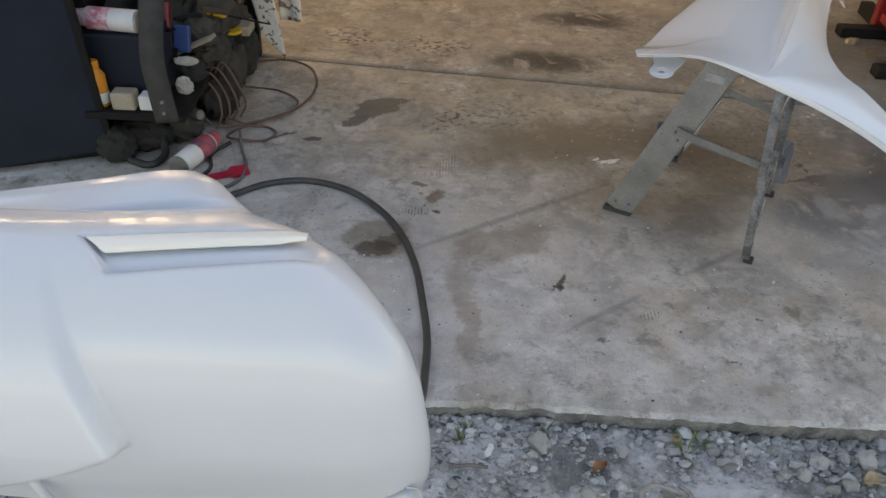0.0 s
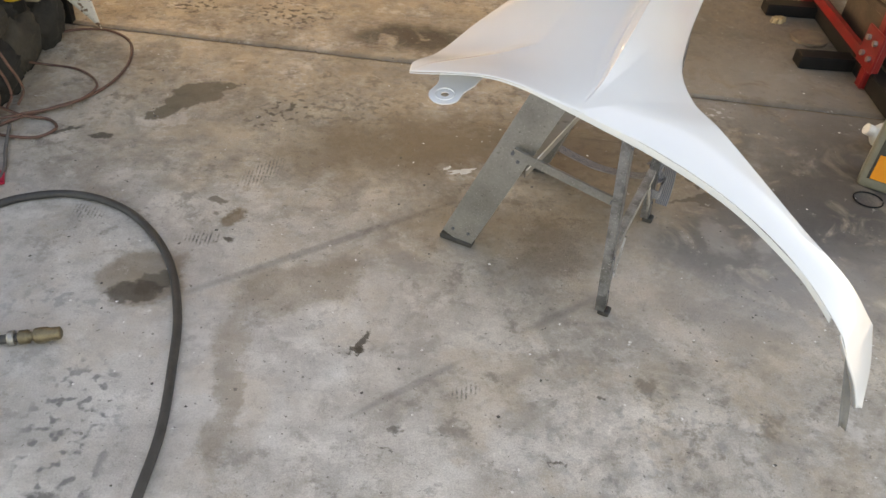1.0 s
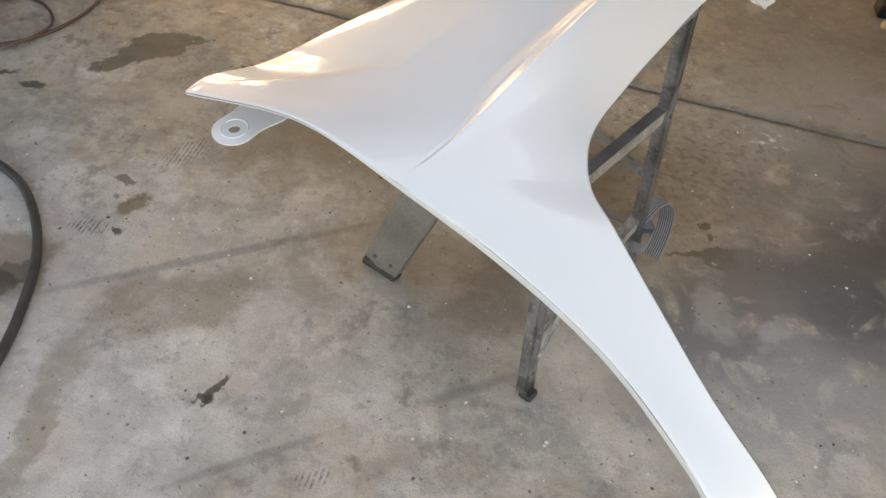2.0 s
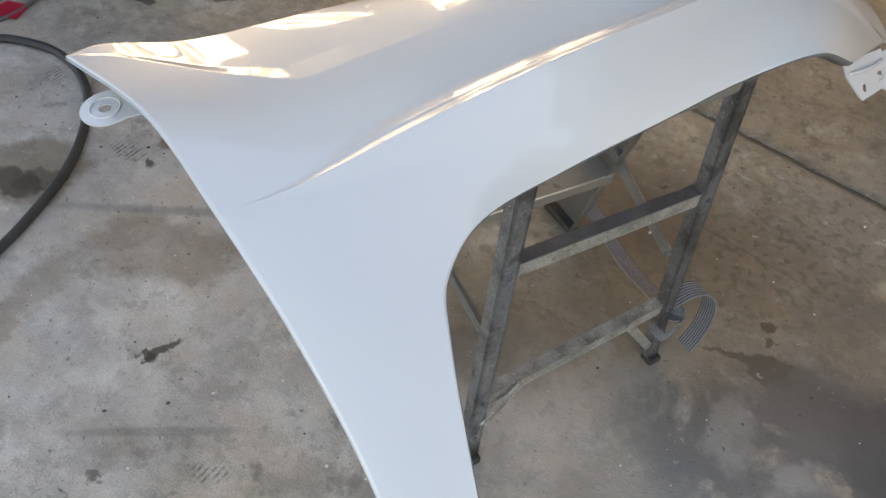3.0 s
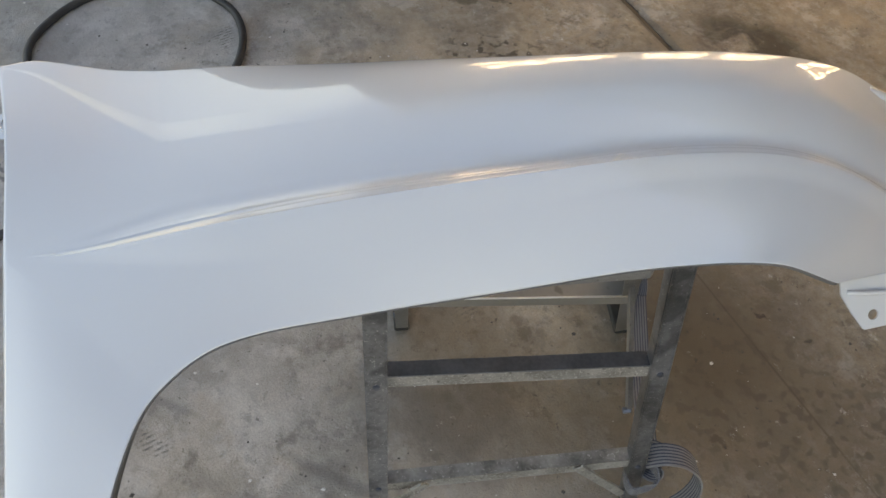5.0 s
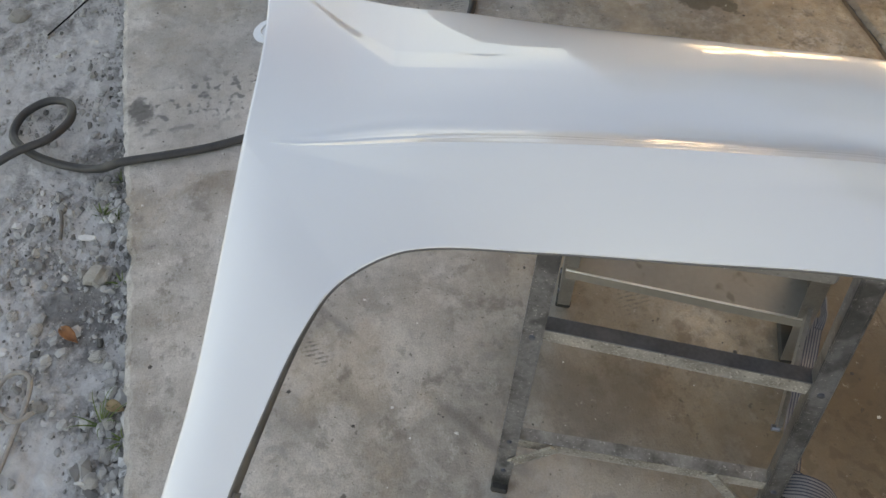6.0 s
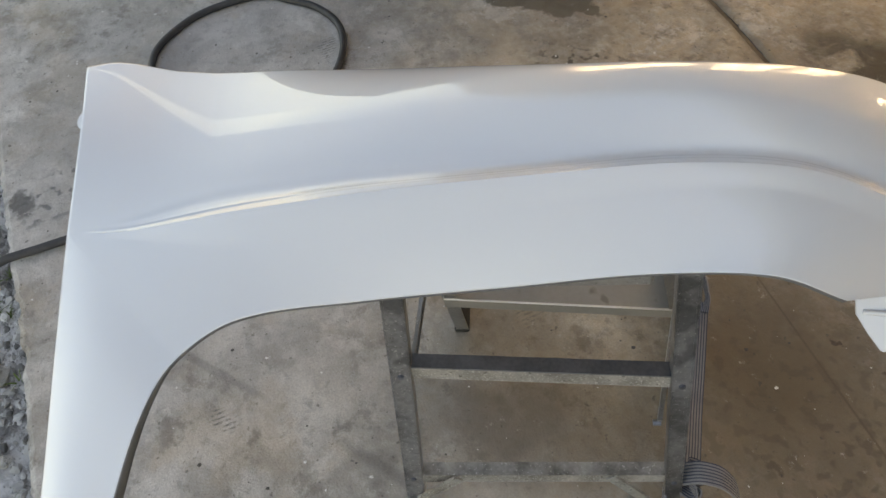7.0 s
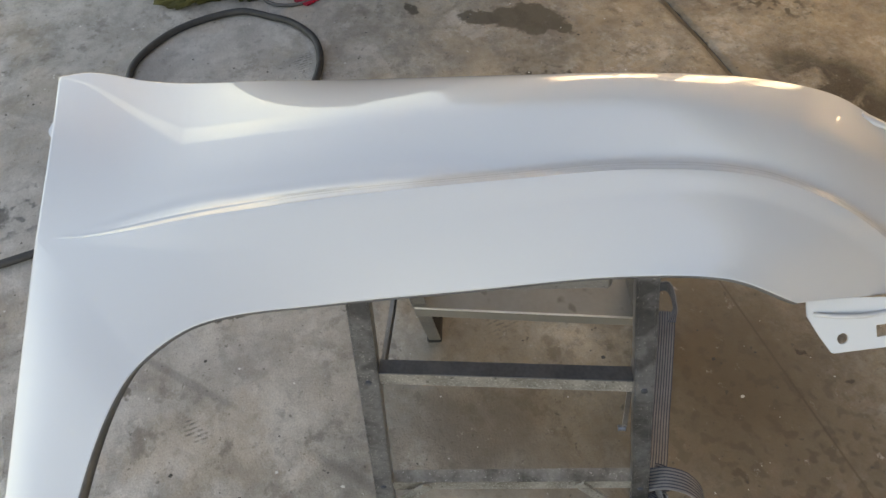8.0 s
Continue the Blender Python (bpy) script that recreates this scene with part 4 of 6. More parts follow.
# ---- the stepladder ----
LB = Vector((0.897, 1.686, 0))
LE1 = Vector((0.4335, 0.9011, 0))
LE2 = Vector((-0.9011, 0.4335, 0))


def lad(a, b_, z):
    return LB + LE1 * a + LE2 * b_ + Vector((0, 0, z))


def beam(p, q, width, depth, wdir, flangeless=False, wall_t=0.0022, bm=None, close=False):
    """A channel section from p to q: web of the given width along wdir, two flanges of the given depth."""
    bm = bm or bmesh.new()
    d = (q - p).normalized()
    w = (wdir - d * wdir.dot(d)).normalized()
    n_ = d.cross(w)
    t = wall_t
    hw = width / 2
    prof = [(-hw, 0), (hw, 0), (hw, -depth), (hw - t, -depth), (hw - t, -t), (-hw + t, -t), (-hw + t, -depth), (-hw, -depth)]
    rings = [[bm.verts.new(e + w * x + n_ * y) for x, y in prof] for e in (p, q)]
    for k in range(8):
        bm.faces.new((rings[0][k], rings[0][(k + 1) % 8], rings[1][(k + 1) % 8], rings[1][k]))
    bmesh.ops.triangle_fill(bm, use_beauty=True, edges=[bm.edges.get((rings[0][k], rings[0][(k + 1) % 8])) for k in range(8)])
    bmesh.ops.triangle_fill(bm, use_beauty=True, edges=[bm.edges.get((rings[1][k], rings[1][(k + 1) % 8])) for k in range(8)])
    bmesh.ops.recalc_face_normals(bm, faces=bm.faces)
    return bm


def rear_rail(side, z):
    """Centre of the narrow rail of the rear frame at height z."""
    f = z / 0.635
    if side:
        return lad(0.391 - 0.060 * f, 0.004 + 0.030 * f, z)
    return lad(0.002 + 0.034 * f, 0.058 * f, z)


def foot(p, sx, sy, m_rot):
    return box(sx * 0.9, sy, 0.014, (0, 0, 0.007), 0.003, m=Matrix.Translation((p.x, p.y, 0)) @ m_rot)


def build_ladder():
    root = base("stepladder", Matrix.Identity(4), "worn paint-speckled aluminium stepladder standing open on the concrete floor", "stepladder")
    turn = Matrix.Rotation(math.atan2(LE1.y, LE1.x), 4, "Z")
    # rear frame
    for side, width in ((0, 0.026), (1, 0.0235)):
        p, q = rear_rail(side, 0.012), rear_rail(side, 0.635)
        rail = part("rear_rail", beam(p, q, width, -0.018, LE1), RAIL, root, "narrow worn aluminium channel rail")
        for s in (-1, 1):
            o = LE1 * s * (width / 2 - 0.002) - LE2 * 0.0012
            part("edge_bead", beam(p + o, q + o, 0.0034, 0.0016, LE1, wall_t=0.0006), RAIL, rail)
        part("rubber_foot", foot(rear_rail(side, 0.0), 0.030, 0.026, turn), RUBBER, root, "black rubber foot")
    for zl, zr in ((0.411, 0.411), (0.141, 0.152)):
        p, q = rear_rail(0, zl) + LE1 * 0.013 + LE2 * 0.003, rear_rail(1, zr) - LE1 * 0.0118 + LE2 * 0.003
        bar = part("rear_bar", beam(p, q, 0.025, 0.019, Vector((0, 0, 1))), DIRTYALU, root, "paint-spattered aluminium cross bar")
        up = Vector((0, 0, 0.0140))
        part("bar_top", beam(p + up + LE2 * 0.0095, q + up + LE2 * 0.0095, 0.019, 0.0025, LE2, wall_t=0.001), BARTOP if zl > 0.3 else GRIMYTOP, bar, "top face tinted dark blue for its reflection" if zl > 0.3 else "grimy grey top face")
    # step side
    rails = ((0.050, 0.392, 0.050, 0.150), (0.462, 0.350, 0.322, 0.140))
    for (a0, b0, a1, b1), s in zip(rails, (1, -1)):
        p, q = lad(a0, b0, 0.012), lad(a1, b1, 0.635)
        part("front_rail", beam(p, q, 0.078, 0.022 * s, LE2), ALU, root, "wide scratched aluminium side rail")
        part("rubber_foot", foot(lad(a0 + 0.01 * s, b0, 0), 0.030, 0.084, turn), RUBBER, root, "black rubber foot")
    for z in (0.265, 0.51):
        f = z / 0.635
        aL, aR = 0.050 + 0.004, 0.462 - 0.14 * f - 0.004
        bL, bR = 0.385 - 0.245 * f, 0.345 - 0.21 * f
        bm = bmesh.new()
        rows = []
        n_ = 13
        for a, b_ in ((aL, bL), (aR, bR)):
            top = []
            for k in range(n_ * 2 + 1):
                y = -0.036 + 0.072 * k / (n_ * 2)
                top.append(bm.verts.new(lad(a, b_ + y, z)))
            low = [bm.verts.new(lad(a, b_ + y, z - 0.022)) for y in (0.036, 0.033)] + [bm.verts.new(lad(a, b_ + y, z - 0.003)) for y in (0.033, -0.033)] + [bm.verts.new(lad(a, b_ + y, z - 0.022)) for y in (-0.033, -0.036)]
            rows.append(top + low)
        n2 = len(rows[0])
        for k in range(n2):
            bm.faces.new((rows[0][k], rows[0][(k + 1) % n2], rows[1][(k + 1) % n2], rows[1][k]))
        bmesh.ops.recalc_face_normals(bm, faces=bm.faces)
        part("tread", bm, TREAD, root, "dull tan-grey aluminium step tread")
        part("tread_highlight", tube([lad(aL, bL - 0.036, z - 0.001), lad(aR, bR - 0.036, z - 0.001)], 0.0018, 4, 6), STEP_HIGHLIGHT, root, "bright strip for the highlight along the front edge of the step", True)
    # corner gussets of the lower bar
    for p, q in ((lad(0.075, 0.010, 0.160), lad(0.016, 0.006, 0.095)), (lad(0.290, 0.010, 0.160), lad(0.374, 0.006, 0.045))):
        part("gusset", beam(p, q, 0.016, 0.004, Vector((0, 0, 1))), DIRTYALU, root, "flat diagonal corner brace")
    # top cap
    m_ = Matrix.Translation(lad(0.185, 0.09, 0.632)) @ turn
    part("top_cap", box(0.25, 0.15, 0.022, (-0.015, 0, 0), 0.004, m=m_), ALU, root)
    # spreader braces with bolts
    for a0, b0, a1, b1 in ((0.030, 0.275, 0.010, 0.045), (0.390, 0.245, 0.340, 0.035)):
        p, q = lad(a0, b0, 0.312), lad(a1, b1, 0.287)
        part("spreader_brace", beam(p, q, 0.020, 0.006, Vector((0, 0, 1))), ALU, root, "flat steel spreader bar")
        for e in (p, q):
            part("bolt", cyl(0.0042, 0.010, m=Matrix.Translation(e) @ turn @ Matrix.Rotation(radians(90), 4, "Y"), seg=10), BARTOP, root)
    for z in (0.411, 0.150, 0.060):
        for side in (0, 1):
            part("rivet", cyl(0.0042, 0.006, m=Matrix.Translation(rear_rail(side, z) - LE2 * 0.002) @ turn @ Matrix.Rotation(radians(90), 4, "X"), seg=10, bevel=0.001), BARTOP, root, "dull dark rivet head")
    # rivets and a pale sticker on the wide rail
    (a0, b0, a1, b1), s = rails[0], 1
    for f, y in ((0.045, -0.020), (0.045, 0.020), (0.43, -0.02), (0.82, 0.02)):
        c = lad(a0, b0, 0.012).lerp(lad(a1, b1, 0.635), f) + LE2 * y - LE1 * 0.001
        part("rivet", cyl(0.0042, 0.005, m=Matrix.Translation(c) @ turn @ Matrix.Rotation(radians(90), 4, "Y"), seg=10, bevel=0.001), BARTOP, root, "dull dark rivet head")
    c = lad(a0, b0, 0.012).lerp(lad(a1, b1, 0.635), 0.74)
    d = (lad(a1, b1, 0.635) - lad(a0, b0, 0.012)).normalized()
    m_ = axes(c - LE1 * 0.0012, LE2, d)
    part("sticker", box(0.046, 0.020, 0.0008, bevel=0.0002, m=m_), STICKER, root, "worn pale sticker")
    return root


build_ladder()

# ---- bumper cover near the yard ----
# profile rows: set-back (y), height and right end (x)
BUMPER = [(0.760, 0.800, -0.255), (0.730, 0.800, -0.225), (0.700, 0.788, -0.195), (0.690, 0.776, -0.174), (0.655, 0.790, -0.140), (0.600, 0.802, -0.073), (0.5495, 0.788, -0.021),
          (0.5067, 0.746, 0.022), (0.4857, 0.703, 0.040), (0.4725, 0.652, 0.050), (0.468, 0.600, 0.056), (0.480, 0.540, 0.056), (0.497, 0.490, 0.050), (0.506, 0.455, 0.048)]


def bumper_row(v):
    return spline([(x, y, z) for y, z, x in BUMPER], v)


def bumper_base(px_shift, v, fall):
    """Plain surface of the cover at a distance px_shift from its right end."""
    x, y, z = bumper_row(v)
    px = x - px_shift
    t = 0.50 + 0.22 * smooth(v, 0.42, 0.85)
    y, z = y + fall * t, z - fall * (1 - t)
    # the rear rim drops away from the corner
    z -= (0.046 * (1 - smooth(v, 0.05, 0.26)) + 0.010 * (1 - smooth(v, 0.26, 0.44))) * max(0.0, (-0.20 - px) / 0.25)
    y += 0.10 * max(0, -0.30 - px) ** 1.6
    return Vector((px - 0.08 * fall, y, z))


def slot_top(px):
    return 0.322 + 0.26 * max(0.0, -0.10 - px)


def bumper_point(u, v):
    r = 0.075
    reach = 0.25 * smooth(v, 0.12, 0.36)
    s = u * (1.335 + reach)
    flat = 1.30 - r
    if s < flat:
        shift, fall = r + (flat - s), 0.0
    else:
        a = min((s - flat) / r, math.pi / 2)
        shift, fall = r - r * math.sin(a), r * (1 - math.cos(a)) + max(0, s - flat - r * math.pi / 2)
    p = bumper_base(shift, v, fall)
    # recessed slot with a rounded end
    d = v - slot_top(p.x)
    left_end = -0.326 + 0.37 * max(0.0, min(0.11, d))
    w = smooth(p.x, left_end, left_end + 0.004) * (1 - smooth(p.x, -0.080, -0.058))
    dig = w * smooth(d, -0.003, 0.004) * max(0.0, min(1.0, (0.104 - d) / 0.012))
    p += Vector((0, 0.55, -0.85)) * 0.0125 * dig
    # a raised wedge beside the grille, its lower end cut back
    away = -0.270 - 0.45 * (p.z - 0.63) - p.x
    above = p.z - 0.628 - 0.5 * (p.x + 0.27)
    wedge = smooth(away, 0.0, 0.012) * smooth(above, -0.012, 0.0) * max(0.0, min(1.0, (0.82 - p.z) / 0.20)) * smooth(v, 0.40, 0.50)
    p += Vector((0, -0.030, 0.004)) * wedge
    return tuple(p)


def trim_point(u, v):
    """Convex strip that fills the upper part of the slot."""
    px = -0.322 + 0.027 * v + (0.232 - 0.027 * v) * u
    vv = slot_top(px) + 0.001 + (0.046 - 0.018 * smooth(u, 0.85, 1.0)) * v
    x = bumper_row(vv)[0]
    p = bumper_base(x - px, vv, 0.0)
    proud = -0.0003 - 0.0010 * (1 - smooth(v, 0.0, 0.10)) - 0.0045 * smooth(v, 0.55, 1.0) ** 1.5 - 0.006 * smooth(u, 0.88, 1.0)
    return tuple(p + Vector((0, -0.55, 0.85)) * proud)


def build_bumper():
    root = base("bumper_cover", Matrix.Identity(4), "pearl white painted front bumper cover with a narrow slot", "bumper cover")
    solid(part("bumper_skin", grid_mesh(bumper_point, 300, 240), BUMPERPAINT, root, "glossy pearl white skin", True), 0.003)
    solid(part("slot_trim", grid_mesh(trim_point, 70, 30), CREAM_REFLECTION, root, "glossy strip filling the slot, its warm reflection tinted cream", True), 0.002)
    # lower lip with a mounting tab at the corner
    lip = lambda u: Vector((-0.30 + 0.335 * u, 0.512 - 0.025 * u, 0.463 + 0.075 * u ** 3))
    ob = part("lower_lip", flange(lip, lambda u: (Vector((0, -0.012, -0.004)), Vector((0, 0.030, -0.012))), None, 40), BUMPERPAINT, root, "folded lower lip", True)
    solid(ob, 0.002)
    m_ = axes((0.028, 0.500, 0.500), (0.9, -0.2, 0.1), (-0.1, -0.3, 0.9))
    tab = [(-0.018, -0.034), (0.016, -0.026), (0.022, 0.0), (0.020, 0.040), (-0.018, 0.040)]
    solid(part("corner_tab", plate(tab, [circle(0.004, -0.008, 0.004)], 0.002, m_), BUMPERPAINT, root, "white corner tab with a small hole"), 0.002)
    # rim of the grille opening
    rim = lambda u: spline([(-0.50, 0.492, 0.560), (-0.44, 0.480, 0.560), (-0.405, 0.476, 0.548), (-0.392, 0.478, 0.500), (-0.388, 0.490, 0.452)], u)
    ob = part("grille_rim", tube([tuple(rim(k / 12)) for k in range(13)], 0.006, 40, 8), BUMPERPAINT, root, "raised white rim of the grille opening", True)
    return root


build_bumper()


def build_stand():
    root = base("work_stand", Matrix.Identity(4), "plain dark steel work stand under the bumper cover", "work stand")
    for x in (-1.22, -0.94):
        part("post", box(0.04, 0.04, 0.72, (x, 0.66, 0.310), 0.003), BLACKSTEEL, root)
        part("foot_bar", box(0.04, 0.45, 0.04, (x, 0.62, -0.03), 0.003), BLACKSTEEL, root)
    part("rest_bar", box(0.50, 0.05, 0.03, (-1.02, 0.66, 0.675), 0.003), BLACKSTEEL, root)


build_stand()

# ---- hose ----
HZ = 0.0098
hose_pts = [(-0.296, 1.506, HZ + 0.004), (-0.345, 1.498, HZ), (-0.43, 1.495, HZ), (-0.53, 1.530, HZ), (-0.608, 1.63, HZ), (-0.630, 1.73, HZ), (-0.615, 1.84, HZ), (-0.55, 1.905, HZ), (-0.49, 1.952, HZ), (-0.39, 1.982, HZ), (-0.284, 1.962, HZ), (-0.186, 1.898, HZ),
            (-0.085, 1.768, HZ), (-0.020, 1.60, HZ), (0.010, 1.44, HZ), (0.028, 1.30, HZ), (0.028, 1.18, HZ + 0.002), (0.024, 1.105, HZ + 0.002), (0.010, 1.06, -0.008)]
hose_pts += [(-0.015, 1.01, -0.022), (-0.06, 0.935, -0.022), (-0.11, 0.882, -0.02), (-0.165, 0.853, -0.022), (-0.226, 0.872, -0.02),
             (-0.255, 0.927, -0.018), (-0.222, 0.980, -0.010), (-0.159, 0.985, -0.004), (-0.100, 0.943, 0.004), (-0.083, 0.880, 0.002), (-0.075, 0.80, -0.02), (-0.10, 0.62, -0.03), (-0.3, 0.35, -0.03)]
hose = base("air_hose", Matrix.Identity(4), "thick black rubber air hose looped over the concrete slab and gravel", "air hose")
part("hose_tube", tube(hose_pts, 0.0095, 320, 12), HOSE, hose, "", True)
d_ = (Vector(hose_pts[0]) - Vector(hose_pts[1])).normalized()
m_ = axes(hose_pts[0], (0, 0, 1), (0, 1, 0))
m_ = Matrix.Translation(hose_pts[0]) @ d_.to_track_quat("Z", "Y").to_matrix().to_4x4()
part("hose_fitting", lathe([(0.012, -0.01), (0.014, -0.008), (0.014, 0.008), (0.009, 0.010), (0.009, 0.018), (0.014, 0.020), (0.0155, 0.024), (0.0155, 0.045), (0.013, 0.050), (0.013, 0.068), (0.010, 0.070)], 16, m=m_), BRASS, hose, "dull brass hose coupling", True)
part("hose_clamp", lathe([(0.013, -0.03), (0.0155, -0.029), (0.0155, -0.018), (0.013, -0.017)], 16, m=m_), ALU, hose, "steel hose clamp", True)

# ---- strap on the ladder ----
def webbing_material():
    m = material("striped_webbing", (0.24, 0.24, 0.25), 0.8, second=(0.17, 0.17, 0.18), scale=40, fine=400, bump=0.3)
    n, l = m.node_tree.nodes, m.node_tree.links
    uv, sep, wave = n.new("ShaderNodeUVMap"), n.new("ShaderNodeSeparateXYZ"), n.new("ShaderNodeMath")
    uv.uv_map = "UVMap"
    l.new(uv.outputs[0], sep.inputs[0])
    wave.operation = "MULTIPLY"
    l.new(sep.outputs[0], wave.inputs[0])
    wave.inputs[1].default_value = 7.0
    fr = n.new("ShaderNodeMath")
    fr.operation = "FRACT"
    l.new(wave.outputs[0], fr.inputs[0])
    rr = n.new("ShaderNodeMapRange")
    rr.inputs[1].default_value, rr.inputs[2].default_value = 0.55, 0.65
    l.new(fr.outputs[0], rr.inputs[0])
    mix = n.new("ShaderNodeMix")
    mix.data_type = "RGBA"
    b = n["Principled BSDF"]
    l.new(rr.outputs[0], mix.inputs[0])
    l.new(b.inputs["Base Color"].links[0].from_socket, mix.inputs[6])
    mix.inputs[7].default_value = (0.055, 0.06, 0.085, 1)
    l.new(mix.outputs[2], b.inputs["Base Color"])
    return m


WEBBING = webbing_material()


def strap_piece(pts, sides, width, parent, steps=70):
    bm = ribbon(pts, sides, width, 0.0022, steps)
    uvl = bm.loops.layers.uv.new("UVMap")
    bm.verts.index_update()
    for f in bm.faces:
        for lp in f.loops:
            lp[uvl].uv = (1.0 if lp.vert.index % 4 in (1, 2) else 0.0, lp.vert.index // 4 / steps)
    return part("webbing", bm, WEBBING, parent, "", False)


strap = base("ratchet_strap", Matrix.Identity(4), "grey and navy striped webbing strap tied low round two ladder legs", "strap")
run_ = LE1 - LE2 * 0.25
strap_piece([lad(0.471, 0.350, 0.092), lad(0.466, 0.318, 0.088), lad(0.449, 0.225, 0.078), lad(0.434, 0.153, 0.080), lad(0.413, 0.060, 0.106), lad(0.400, 0.024, 0.130)], [run_] * 5 + [LE1 + LE2 * 0.3], 0.029, strap)
strap_piece([lad(0.452, 0.395, 0.100), lad(0.480, 0.400, 0.097), lad(0.486, 0.360, 0.094), lad(0.471, 0.330, 0.090)], [Vector((0, 0, 1))] * 3 + [run_ + Vector((0, 0, 0.6))], 0.027, strap, 24)
strap_piece([lad(0.402, 0.024, 0.136), lad(0.408, -0.002, 0.120), lad(0.393, -0.008, 0.102), lad(0.374, -0.005, 0.095), lad(0.372, 0.020, 0.100), lad(0.395, 0.028, 0.118)], [Vector((0, 0, 1))] * 6, 0.024, strap)
strap_piece([lad(0.392, 0.022, 0.150), lad(0.412, 0.014, 0.174), lad(0.438, 0.006, 0.174), lad(0.462, -0.004, 0.146), lad(0.471, -0.010, 0.096), lad(0.466, -0.012, 0.048), lad(0.454, -0.012, 0.016)], [LE2] * 7, 0.032, strap)
strap_piece([lad(0.400, 0.032, 0.156), lad(0.414, 0.026, 0.144), lad(0.410, 0.008, 0.120), lad(0.396, 0.018, 0.112)], [LE2, Vector((0, 0.3, 1)), LE2, LE1], 0.028, strap, 24)


# ---- loose bits on the slab ----
def crumbs(name, count, lo, hi, material_, label, seed, zone, flat=0.4):
    rnd = random.Random(seed)
    verts, faces = [], []
    for _ in range(count):
        x, y = zone[0] + (zone[1] - zone[0]) * rnd.random(), zone[2] + (zone[3] - zone[2]) * rnd.random()
        r = lo + (hi - lo) * rnd.random() ** 3
        k0 = len(verts)
        n_ = 5
        a0 = rnd.random() * 6
        for k in range(n_):
            a = a0 + 2 * math.pi * k / n_
            q = r * (0.6 + 0.6 * rnd.random())
            verts.append((x + q * math.cos(a), y + q * math.sin(a), 0.0003))
        verts.append((x, y, 0.0003 + r * flat))
        for k in range(n_):
            faces.append((k0 + k, k0 + (k + 1) % n_, k0 + n_))
    me = bpy.data.meshes.new(name)
    me.from_pydata(verts, [], faces)
    me.materials.append(material_)
    return tag(new(name, me), label, "debris", kind="stuff")


WHITECHIP = material("white_paint_flake", (0.78, 0.77, 0.74), 0.7, second=(0.62, 0.61, 0.58), scale=40, fine=300)
DARKBIT = material("dark_grit", (0.06, 0.055, 0.05), 0.9, second=(0.12, 0.11, 0.10), scale=40, fine=300)
crumbs("paint_flakes", 420, 0.0008, 0.0045, WHITECHIP, "tiny white paint flakes scattered over the concrete", 3, (-0.8, 1.9, 1.13, 2.8))
crumbs("dark_grit", 420, 0.0008, 0.0045, DARKBIT, "small dark crumbs of dirt scattered over the concrete", 5, (-0.8, 1.9, 1.13, 2.84))


def blob_sheet(cx, cy, z, rx, ry, turn, t, seed, n_=22, rough=0.35):
    """A thin ragged flake."""
    rnd = random.Random(seed)
    bm = bmesh.new()
    top, low = [], []
    for k in range(n_):
        a = 2 * math.pi * k / n_
        q = 1 + rough * (rnd.random() - 0.5) * 2
        x, y = rx * q * math.cos(a), ry * q * math.sin(a)
        x, y = x * math.cos(turn) - y * math.sin(turn), x * math.sin(turn) + y * math.cos(turn)
        top.append(bm.verts.new((cx + x * 0.9, cy + y * 0.9, z + t)))
        low.append(bm.verts.new((cx + x, cy + y, z)))
    bm.faces.new(top)
    for k in range(n_):
        bm.faces.new((low[k], low[(k + 1) % n_], top[(k + 1) % n_], top[k]))
    return bm


thing("paint_chip", blob_sheet(0.585, 2.205, 0.0003, 0.038, 0.010, 0.3, 0.0012, 11, rough=0.5), WHITECHIP, "ragged white paint chip on the concrete floor", "paint chip")
thing("paint_chip", blob_sheet(0.545, 2.215, 0.0003, 0.014, 0.006, 0.8, 0.001, 12, rough=0.5), WHITECHIP, "small white paint chip on the concrete floor", "paint chip")

# ---- gravel ----
def unit_stone(level, seed):
    rnd = random.Random(seed)
    bm = bmesh.new()
    bmesh.ops.create_icosphere(bm, subdivisions=level, radius=1)
    for v in bm.verts:
        v.co *= 0.55 + 0.75 * rnd.random() if level == 1 else 0.82 + 0.4 * noise.noise(v.co * 1.6 + Vector((seed, 0, 0))) + 0.20 * rnd.random()
    vs, fs = [tuple(v.co) for v in bm.verts], [tuple(v.index for v in f.verts) for f in bm.faces]
    bm.free()
    return np.array(vs), fs


